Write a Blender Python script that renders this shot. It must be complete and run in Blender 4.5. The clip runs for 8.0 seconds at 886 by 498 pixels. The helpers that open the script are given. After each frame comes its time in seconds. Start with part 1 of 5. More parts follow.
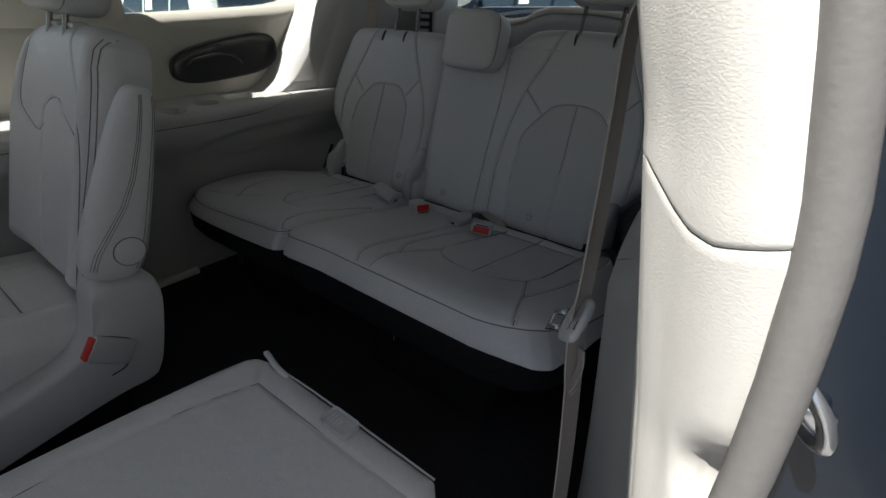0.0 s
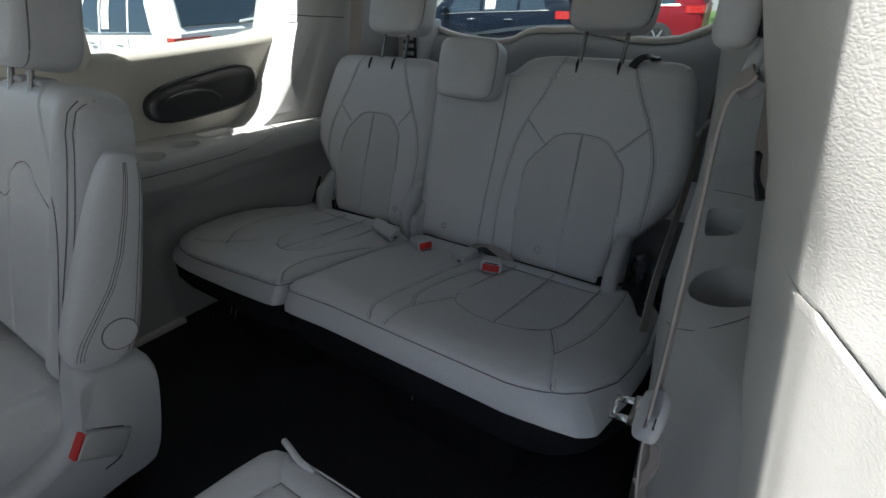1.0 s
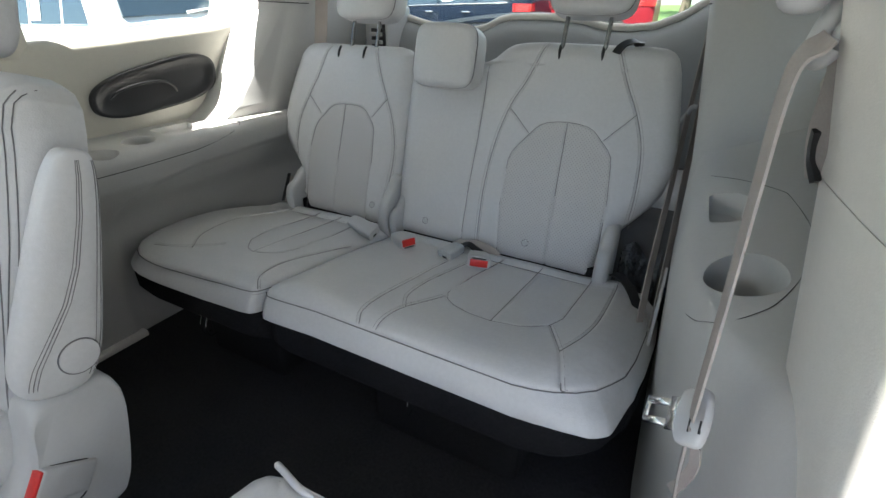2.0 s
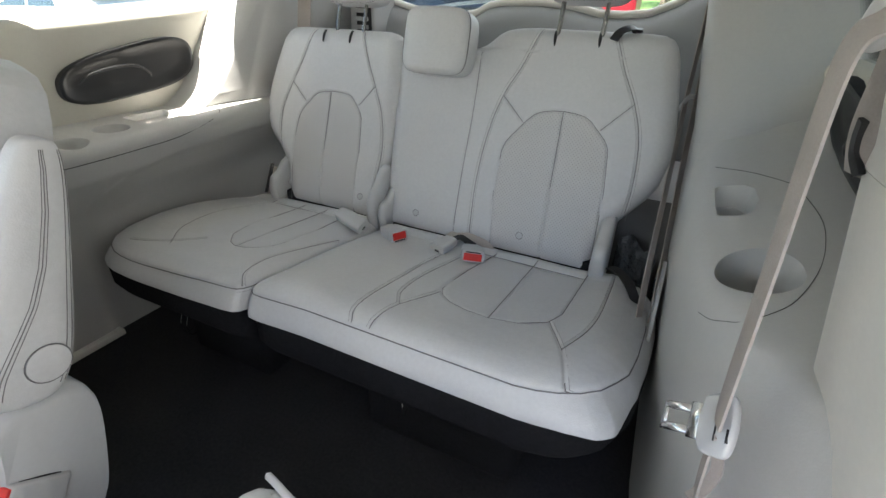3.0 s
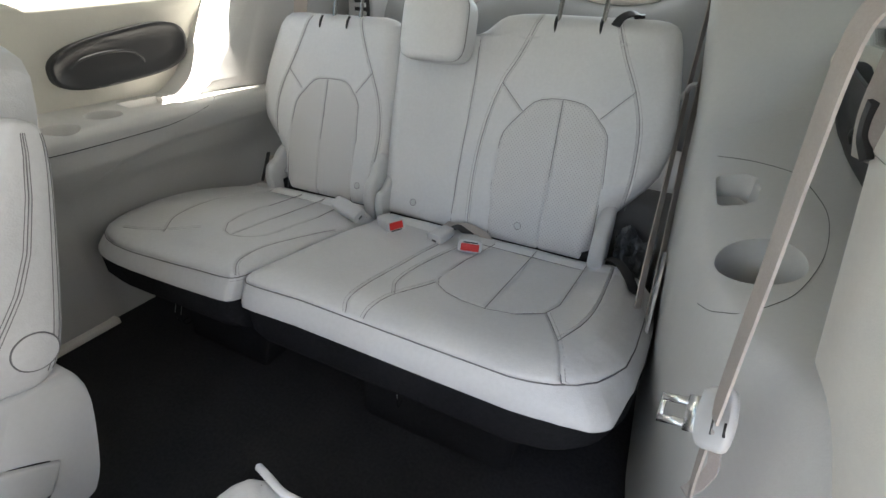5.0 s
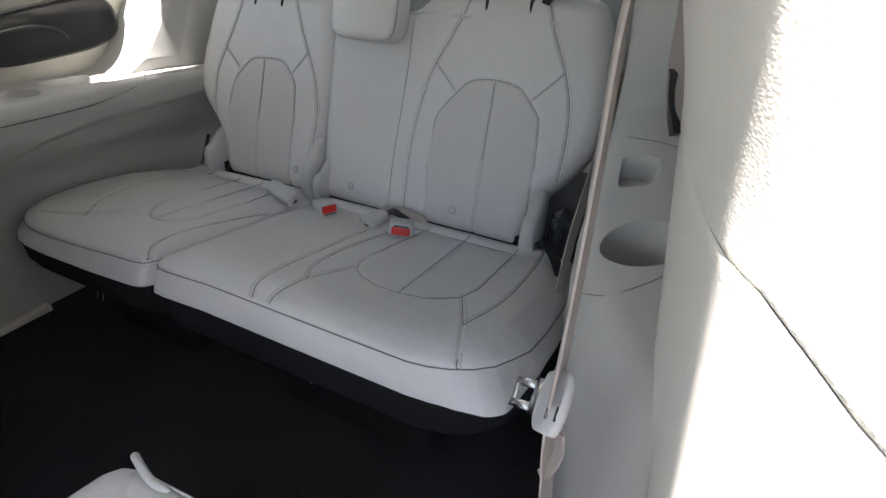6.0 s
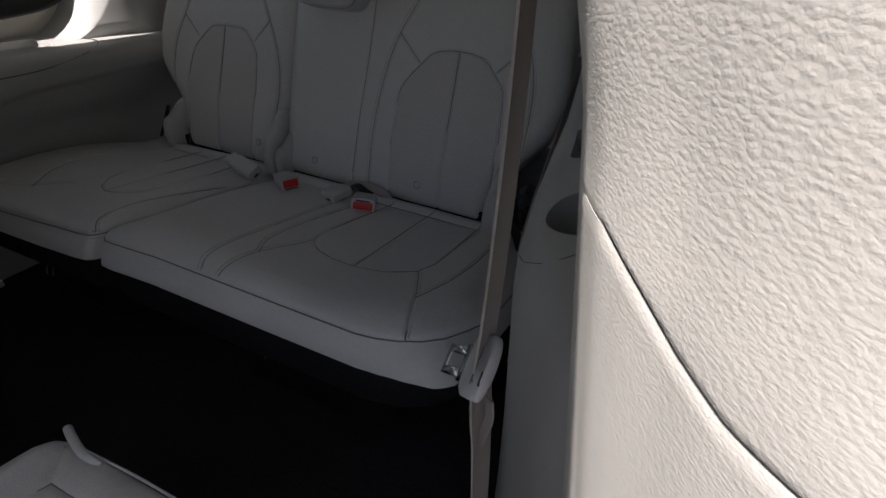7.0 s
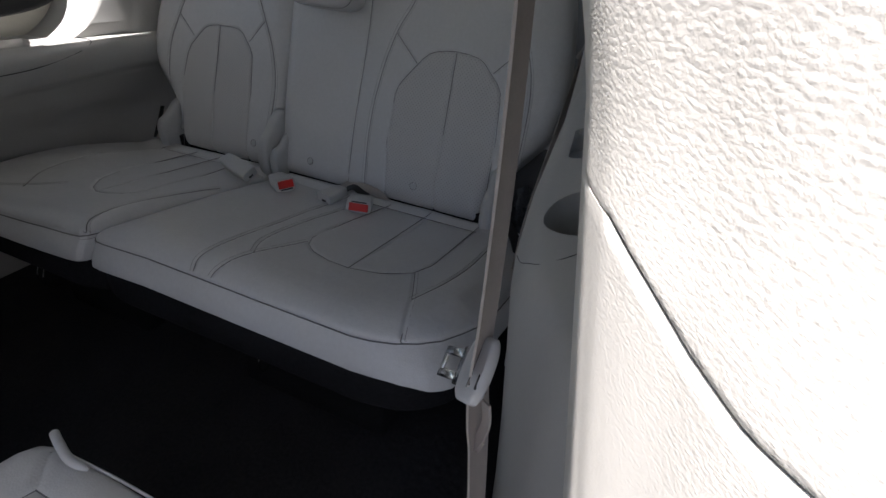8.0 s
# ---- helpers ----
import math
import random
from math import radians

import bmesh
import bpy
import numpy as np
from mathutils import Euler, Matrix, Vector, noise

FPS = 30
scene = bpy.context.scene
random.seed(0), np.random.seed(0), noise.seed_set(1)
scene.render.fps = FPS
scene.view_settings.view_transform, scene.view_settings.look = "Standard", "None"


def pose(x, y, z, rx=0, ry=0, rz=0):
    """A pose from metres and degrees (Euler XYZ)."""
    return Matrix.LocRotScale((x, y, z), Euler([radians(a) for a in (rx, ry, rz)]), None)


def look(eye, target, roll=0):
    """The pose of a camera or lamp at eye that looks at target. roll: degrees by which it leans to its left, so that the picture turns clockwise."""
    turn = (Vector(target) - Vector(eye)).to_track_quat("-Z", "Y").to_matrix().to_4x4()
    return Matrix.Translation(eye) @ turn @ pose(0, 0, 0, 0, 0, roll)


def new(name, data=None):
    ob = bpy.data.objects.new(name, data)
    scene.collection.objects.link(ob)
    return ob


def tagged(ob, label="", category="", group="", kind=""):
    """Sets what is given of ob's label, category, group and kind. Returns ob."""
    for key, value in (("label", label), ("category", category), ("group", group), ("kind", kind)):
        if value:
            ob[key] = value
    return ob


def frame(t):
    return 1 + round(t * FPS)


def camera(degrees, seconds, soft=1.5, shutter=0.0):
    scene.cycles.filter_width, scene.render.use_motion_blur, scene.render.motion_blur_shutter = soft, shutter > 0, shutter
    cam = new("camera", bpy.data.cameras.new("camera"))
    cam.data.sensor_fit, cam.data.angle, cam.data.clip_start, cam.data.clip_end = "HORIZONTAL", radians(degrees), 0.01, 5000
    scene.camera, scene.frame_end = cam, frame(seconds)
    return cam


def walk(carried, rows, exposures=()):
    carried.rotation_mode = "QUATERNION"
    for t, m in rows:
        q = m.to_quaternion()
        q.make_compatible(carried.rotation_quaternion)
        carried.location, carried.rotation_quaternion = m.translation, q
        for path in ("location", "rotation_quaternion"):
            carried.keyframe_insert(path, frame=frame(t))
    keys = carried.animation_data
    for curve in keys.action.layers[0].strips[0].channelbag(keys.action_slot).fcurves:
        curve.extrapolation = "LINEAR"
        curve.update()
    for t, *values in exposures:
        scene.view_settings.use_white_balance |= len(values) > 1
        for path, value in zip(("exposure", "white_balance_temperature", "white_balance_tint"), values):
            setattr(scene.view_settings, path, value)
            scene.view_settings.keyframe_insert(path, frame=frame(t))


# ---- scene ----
cam = camera(87.2, 8.0)
PATH = [
    (0, (0.892, -0.21, 0.929), (-0.163, 1.217, 0.007), 2.3),
    (0.5, (0.851, -0.183, 0.993), (-0.187, 1.258, 0.074), 1.1),
    (1, (0.757, -0.174, 0.991), (-0.22, 1.316, 0.083), 0.5),
    (1.5, (0.693, -0.164, 0.977), (-0.21, 1.375, 0.075), 0.4),
    (2, (0.678, -0.16, 0.968), (-0.16, 1.402, 0.041), 0.7),
    (3.5, (0.623, -0.13, 0.952), (-0.13, 1.449, -0.017), 1.7),
    (4, (0.622, -0.131, 0.95), (-0.132, 1.445, -0.024), 1.6),
    (5.5, (0.682, -0.101, 0.941), (-0.067, 1.453, -0.072), 2.0),
    (6, (0.768, -0.045, 0.936), (0.067, 1.511, -0.106), 2.5),
    (6.5, (0.826, -0.022, 0.934), (0.172, 1.528, -0.148), 3.2),
    (7, (0.818, -0.021, 0.916), (0.195, 1.529, -0.185), 4.1),
    (7.5, (0.812, -0.02, 0.895), (0.209, 1.543, -0.197), 4.7),
    (8, (0.816, -0.014, 0.908), (0.203, 1.546, -0.181), 4.4),
]
EXPOSURE = [(0, 0.83, 6250, 10), (0.5, 1.39, 6150, 9), (1, 1.35, 6000, 9), (1.5, 2.5, 6050, 8), (2, 2.83, 6250, 9), (3.5, 3.25, 6550, 10), (4, 3.25, 6550, 10), (5.5, 3.26, 6600, 12), (6, 2.82, 6450, 14), (6.5, 1.42, 6200, 16), (7, 0.71, 6400, 17), (7.5, 1.05, 6300, 16), (8, 1.52, 6200, 16)]
walk(cam, [(t, look(eye, target, roll)) for t, eye, target, roll in PATH], EXPOSURE)

# ---- daylight ----
SUN_FROM = Vector((-0.14, -0.53, 0.835)).normalized()
world = bpy.data.worlds.new("daylight")
scene.world = world
world.use_nodes = True
wn = world.node_tree.nodes
sky = wn.new("ShaderNodeTexSky")
sky.sky_type = "NISHITA"
sky.sun_disc = False
sky.sun_elevation = math.asin(SUN_FROM.z)
sky.sun_rotation = math.atan2(SUN_FROM.x, SUN_FROM.y)
wn["Background"].inputs["Strength"].default_value = 0.065
world.node_tree.links.new(sky.outputs["Color"], wn["Background"].inputs["Color"])
sun_data = bpy.data.lights.new("sun", "SUN")
sun_data.energy = 5.0
sun_data.angle = radians(0.5)
sun_data.color = (1.0, 0.955, 0.88)
sun = new("sun", sun_data)
sun.matrix_world = look(SUN_FROM * 30, (0, 0, 0))


def sky_opening(name, place, target, size_x, size_y, power):
    """The sky's light through a door or window opening."""
    d = bpy.data.lights.new(name, "AREA")
    d.shape, d.size, d.size_y, d.energy, d.color = "RECTANGLE", size_x, size_y, power, (1.0, 0.985, 0.955)
    ob = new(name, d)
    ob.matrix_world = look(place, target)
    return ob


sky_opening("door_daylight", (1.02, -0.30, 0.62), (0.0, 0.75, 0.40), 0.6, 0.9, 0.06)
sky_opening("windscreen_daylight", (0.0, -1.66, 1.10), (0.0, 0.0, 0.7), 1.3, 0.25, 0.24)
sky_opening("rear_window_daylight", (0.0, 1.74, 1.12), (0.0, 1.2, 0.72), 1.2, 0.28, 0.36)
sky_opening("far_window_daylight", (-0.90, -0.40, 1.04), (0.0, -0.2, 0.6), 1.0, 0.3, 0.26)


# ---- materials ----
def material(name, colour, rough=0.5, metal=0.0, bumps=(), vary=0.08, vary_scale=6.0, coat=0.0, spec=0.5):
    """A surface with colour variation at two scales. bumps: rows of (texture, scale, strength, distance)."""
    m = bpy.data.materials.new(name)
    m.use_nodes = True
    n, l = m.node_tree.nodes, m.node_tree.links
    b = n["Principled BSDF"]
    b.inputs["Roughness"].default_value = rough
    b.inputs["Metallic"].default_value = metal
    b.inputs["Coat Weight"].default_value = coat
    b.inputs["Specular IOR Level"].default_value = spec
    co = n.new("ShaderNodeTexCoord")
    big, small = n.new("ShaderNodeTexNoise"), n.new("ShaderNodeTexNoise")
    big.inputs["Scale"].default_value, small.inputs["Scale"].default_value = vary_scale, vary_scale * 22
    big.inputs["Detail"].default_value = 4
    add = n.new("ShaderNodeMath")
    add.operation = "ADD"
    l.new(co.outputs["Object"], big.inputs["Vector"])
    l.new(co.outputs["Object"], small.inputs["Vector"])
    l.new(big.outputs["Fac"], add.inputs[0])
    l.new(small.outputs["Fac"], add.inputs[1])
    ramp = n.new("ShaderNodeMapRange")
    ramp.inputs["From Min"].default_value, ramp.inputs["From Max"].default_value = 0.6, 1.4
    ramp.inputs["To Min"].default_value, ramp.inputs["To Max"].default_value = 1 - vary, 1 + vary
    l.new(add.outputs[0], ramp.inputs["Value"])
    mul = n.new("ShaderNodeVectorMath")
    mul.operation = "SCALE"
    mul.inputs[0].default_value = colour
    l.new(ramp.outputs[0], mul.inputs["Scale"])
    l.new(mul.outputs[0], b.inputs["Base Color"])
    rr = n.new("ShaderNodeMapRange")
    rr.inputs["To Min"].default_value, rr.inputs["To Max"].default_value = max(rough - 0.07, 0.02), min(rough + 0.07, 1)
    l.new(big.outputs["Fac"], rr.inputs["Value"])
    l.new(rr.outputs[0], b.inputs["Roughness"])
    last = None
    for kind, scale, strength, distance in bumps:
        t = n.new("ShaderNodeTexVoronoi" if kind in ("cells", "holes", "pebble") else "ShaderNodeTexNoise")
        t.inputs["Scale"].default_value = scale
        if kind == "soft":
            t.inputs["Detail"].default_value = 0.3
        if kind == "pebble":
            wide = n.new("ShaderNodeMapping")
            wide.inputs["Scale"].default_value = (0.62, 0.62, 1.0)
            wob, mixed = n.new("ShaderNodeTexNoise"), n.new("ShaderNodeVectorMath")
            wob.inputs["Scale"].default_value = scale * 0.35
            mixed.operation = "MULTIPLY_ADD"
            mixed.inputs[1].default_value = (0.0022, 0.0022, 0.0022)
            l.new(co.outputs["Object"], wob.inputs["Vector"])
            l.new(wob.outputs["Color"], mixed.inputs[0])
            l.new(co.outputs["Object"], mixed.inputs[2])
            l.new(mixed.outputs[0], wide.inputs["Vector"])
            l.new(wide.outputs[0], t.inputs["Vector"])
            t.feature = "SMOOTH_F1"
            t.inputs["Smoothness"].default_value = 0.35
        else:
            l.new(co.outputs["Object"], t.inputs["Vector"])
        bump = n.new("ShaderNodeBump")
        bump.inputs["Strength"].default_value, bump.inputs["Distance"].default_value = strength, distance
        out = t.outputs["Distance" if kind in ("cells", "holes", "pebble") else "Fac"]
        bump.invert = kind == "pebble"
        if kind == "holes":
            t.inputs["Randomness"].default_value = 0.0
            t.voronoi_dimensions = "2D"
            sep, com = n.new("ShaderNodeSeparateXYZ"), n.new("ShaderNodeCombineXYZ")
            l.new(co.outputs["Object"], sep.inputs[0])
            l.new(sep.outputs["X"], com.inputs["X"])
            l.new(sep.outputs["Z"], com.inputs["Y"])
            turn = n.new("ShaderNodeMapping")
            turn.inputs["Rotation"].default_value = (0, 0, radians(45))
            l.new(com.outputs[0], turn.inputs["Vector"])
            l.new(turn.outputs[0], t.inputs["Vector"])
            step = n.new("ShaderNodeMapRange")
            step.inputs["From Min"].default_value, step.inputs["From Max"].default_value = 0.12, 0.21
            l.new(out, step.inputs["Value"])
            out = step.outputs[0]
            pit = n.new("ShaderNodeMapRange")
            pit.inputs["To Min"].default_value = 0.6
            l.new(out, pit.inputs["Value"])
            dark = n.new("ShaderNodeVectorMath")
            dark.operation = "SCALE"
            l.new(mul.outputs[0], dark.inputs[0])
            l.new(pit.outputs[0], dark.inputs["Scale"])
            l.new(dark.outputs[0], b.inputs["Base Color"])
        l.new(out, bump.inputs["Height"])
        if last:
            l.new(last.outputs[0], bump.inputs["Normal"])
        last = bump
    if last:
        l.new(last.outputs[0], b.inputs["Normal"])
    return m


LEATHER = material("grey_leather", (0.55, 0.547, 0.543), 0.44, bumps=(("noise", 22, 0.42, 0.005), ("cells", 420, 0.34, 0.0007)), vary=0.05)
PERFORATED = material("perforated_leather", (0.51, 0.50, 0.49), 0.52, bumps=(("noise", 25, 0.2, 0.004), ("holes", 150, 0.4, 0.0008)), vary=0.05)
# dark colour stands in for shade down in the seams; also used for joint rings
SEAM = material("dark_seam_shade", (0.17, 0.165, 0.165), 0.85)
THREAD = material("grey_thread", (0.30, 0.295, 0.29), 0.7)
TRIM = material("grey_trim_plastic", (0.47, 0.465, 0.445), 0.5, bumps=(("noise", 380, 0.25, 0.0008),), vary=0.03)
GRAIN = material("grained_pillar_plastic", (0.75, 0.72, 0.665), 0.46, bumps=(("pebble", 640, 0.16, 0.0010), ("noise", 1500, 0.2, 0.0004)), vary=0.03)
CREAM = material("cream_trim_plastic", (0.53, 0.51, 0.44), 0.5, bumps=(("noise", 380, 0.25, 0.0008),), vary=0.03)
HARD = material("grey_moulded_plastic", (0.46, 0.46, 0.455), 0.42, bumps=(("noise", 500, 0.2, 0.0006),), vary=0.03)
CARPET = material("black_carpet", (0.034, 0.034, 0.037), 0.95, bumps=(("noise", 700, 0.8, 0.004), ("noise", 60, 0.5, 0.006)), vary=0.3, spec=0.1)
BLACK_FELT = material("black_felt", (0.018, 0.018, 0.020), 0.95, bumps=(("noise", 900, 0.8, 0.003),), vary=0.3, spec=0.1)
BLACK = material("black_plastic", (0.015, 0.015, 0.016), 0.4, bumps=(("noise", 400, 0.2, 0.001),))
HEADLINER = material("headliner_cloth", (0.68, 0.675, 0.65), 0.9, bumps=(("noise", 600, 0.5, 0.002),), vary=0.04)
BELT = material("woven_belt", (0.38, 0.34, 0.31), 0.7, bumps=(("cells", 1500, 0.5, 0.0007),), vary=0.1, vary_scale=20)
STEEL = material("bright_steel", (0.72, 0.72, 0.72), 0.22, 1.0)
RED = material("red_button", (0.55, 0.02, 0.015), 0.35)
GATE = material("slate_grey_tailgate_plastic", (0.27, 0.28, 0.285), 0.5, bumps=(("noise", 380, 0.25, 0.0008),), vary=0.03)
POST = material("dark_chrome_post", (0.34, 0.33, 0.32), 0.25, 1.0)
RUBBER = material("grey_rubber_seal", (0.19, 0.182, 0.172), 0.6, bumps=(("noise", 220, 0.3, 0.001),), vary=0.08)
PAINT = material("dark_blue_body_paint", (0.008, 0.013, 0.022), 0.3, coat=0.2)
TAG = material("tag_print", (0.55, 0.55, 0.55), 0.6)


# ---- mesh helpers ----
def mesh(bm, name, mats, smooth=True):
    bmesh.ops.recalc_face_normals(bm, faces=bm.faces)
    me = bpy.data.meshes.new(name)
    bm.to_mesh(me)
    bm.free()
    for m in mats if isinstance(mats, (list, tuple)) else [mats]:
        me.materials.append(m)
    if smooth:
        me.polygons.foreach_set("use_smooth", [True] * len(me.polygons))
        me.set_sharp_from_angle(angle=radians(50))
    return me


def thing(name, label, category, at=(0, 0, 0), group="", kind=""):
    ob = new(name)
    ob.location = at
    ob.empty_display_size = 0.05
    return tagged(ob, label, category, group, kind)


def part(name, bm, mats, parent, label="", smooth=True):
    ob = new(name, mesh(bm, name, mats, smooth))
    if parent:
        ob.parent = parent
        base = parent
        off = Vector((0, 0, 0))
        while base:
            off += base.location
            base = base.parent
        for v in ob.data.vertices:
            v.co -= off
    return tagged(ob, label)


def solid(name, bm, mats, label, category, group="", kind="", smooth=True):
    return tagged(new(name, mesh(bm, name, mats, smooth)), label, category, group, kind)


def box(bm, lo, hi, bevel=0.0, segs=2, m=None):
    r = bmesh.ops.create_cube(bm, size=1.0)
    vs = r["verts"]
    for v in vs:
        v.co = Vector([lo[k] + (hi[k] - lo[k]) * (v.co[k] + 0.5) for k in range(3)])
    if bevel:
        es = list({e for v in vs for e in v.link_edges})
        r = bmesh.ops.bevel(bm, geom=es, offset=bevel, segments=segs, profile=0.5, affect="EDGES")
        vs = list({v for f in r["faces"] for v in f.verts} | {v for v in vs if v.is_valid})
    if m is not None:
        for v in vs:
            v.co = m @ v.co
    return vs


def tube(bm, pts, radius, sides=8, flat=None, closed=False, cup=0.0):
    """A rod along pts. radius may be a list; flat: half-width and half-thickness of a band instead, with its face along the given normal."""
    pts = [Vector(p) for p in pts]
    rings = []
    for i, p in enumerate(pts):
        a = pts[max(i - 1, 0)] if not closed else pts[i - 1]
        b = pts[min(i + 1, len(pts) - 1)] if not closed else pts[(i + 1) % len(pts)]
        d = (b - a).normalized()
        if flat:
            n = Vector(flat[2][i] if isinstance(flat[2], list) else flat[2])
            s = d.cross(n).normalized()
            n = s.cross(d).normalized()
            w, h = flat[0], flat[1]
            across = (-1, -0.6, -0.2, 0.2, 0.6, 1) if cup else (-1, 1)
            ring = [bm.verts.new(p + s * x * w + n * (cup * (1 - x * x) - h)) for x in across] + [bm.verts.new(p + s * x * w + n * (cup * (1 - x * x) + h)) for x in across[::-1]]
        else:
            up = Vector((0, 0, 1)) if abs(d.z) < 0.9 else Vector((1, 0, 0))
            s = d.cross(up).normalized()
            n = s.cross(d)
            r = radius[i] if isinstance(radius, (list, tuple)) else radius
            ring = [bm.verts.new(p + (s * math.cos(k * math.tau / sides) + n * math.sin(k * math.tau / sides)) * r) for k in range(sides)]
        rings.append(ring)
    k = len(rings[0])
    pairs = list(zip(rings, rings[1:])) + ([(rings[-1], rings[0])] if closed else [])
    for r0, r1 in pairs:
        for j in range(k):
            bm.faces.new((r0[j], r0[(j + 1) % k], r1[(j + 1) % k], r1[j]))
    if not closed:
        bm.faces.new(rings[0])
        bm.faces.new(rings[-1][::-1])


def curve(pts, n=12):
    """A smooth run of points through pts (Catmull-Rom)."""
    P = [Vector(p) for p in pts]
    P = [2 * P[0] - P[1]] + P + [2 * P[-1] - P[-2]]
    out = []
    for i in range(1, len(P) - 2):
        a, b, c, d = P[i - 1:i + 3]
        for k in range(n):
            t = k / n
            out.append(0.5 * (2 * b + (c - a) * t + (2 * a - 5 * b + 4 * c - d) * t * t + (3 * b - a - 3 * c + d) * t ** 3))
    return out + [P[-2]]


def shell(bm, f, us, vs, off, closed_u=False):
    """A sheet with thickness: f(u, v) over the grid, and its copy moved by off (a vector, or a function of u, v)."""
    g = []
    for side in (0, 1):
        rows = []
        for v in vs:
            row = []
            for u in us:
                p = Vector(f(u, v))
                if side:
                    p += Vector(off(u, v)) if callable(off) else Vector(off)
                row.append(bm.verts.new(p))
            rows.append(row)
        g.append(rows)
    nu, nv = len(us), len(vs)
    for side in (0, 1):
        for j in range(nv - 1):
            for i in range(nu - 1):
                q = (g[side][j][i], g[side][j][i + 1], g[side][j + 1][i + 1], g[side][j + 1][i])
                bm.faces.new(q if not side else q[::-1])
    for j in range(nv - 1):
        for i in (0, nu - 1):
            bm.faces.new((g[0][j][i], g[0][j + 1][i], g[1][j + 1][i], g[1][j][i]))
    for i in range(nu - 1):
        for j in (0, nv - 1):
            bm.faces.new((g[0][j][i], g[0][j][i + 1], g[1][j][i + 1], g[1][j][i]))


def line(a, b, n):
    return [a + (b - a) * i / n for i in range(n + 1)]


def table(rows):
    """A function by linear steps through rows of (at, value)."""
    xs, ys = [r[0] for r in rows], [r[1] for r in rows]
    return lambda x: float(np.interp(x, xs, ys))


def off_lines(P, lines):
    """The distance of each point of P (n x 2) from the nearest of the polylines."""
    best = np.full(len(P), 9.0)
    for ln in lines:
        for a, b in zip(ln, ln[1:]):
            a, b = np.array(a, float), np.array(b, float)
            d = b - a
            t = np.clip(((P - a) @ d) / max(d @ d, 1e-12), 0, 1)
            best = np.minimum(best, np.hypot(*(P - a - t[:, None] * d).T))
    return best


def inside(P, poly):
    r = np.zeros(len(P), bool)
    for (x0, y0), (x1, y1) in zip(poly, poly[1:] + poly[:1]):
        c = (y0 > P[:, 1]) != (y1 > P[:, 1])
        with np.errstate(divide="ignore", invalid="ignore"):
            r ^= c & (P[:, 0] < (x1 - x0) * (P[:, 1] - y0) / (y1 - y0) + x0)
    return r


def smooth2(pts, n=8):
    return [(p.x, p.y) for p in curve([(a, b, 0) for a, b in pts], n)]


def spaced(v0, v1, n):
    """Rows from v0 to v1, closer together at both ends."""
    return [v0 + (v1 - v0) * (0.5 - 0.5 * math.cos(math.pi * i / n)) * 0.6 + (v1 - v0) * 0.4 * i / n for i in range(n + 1)]


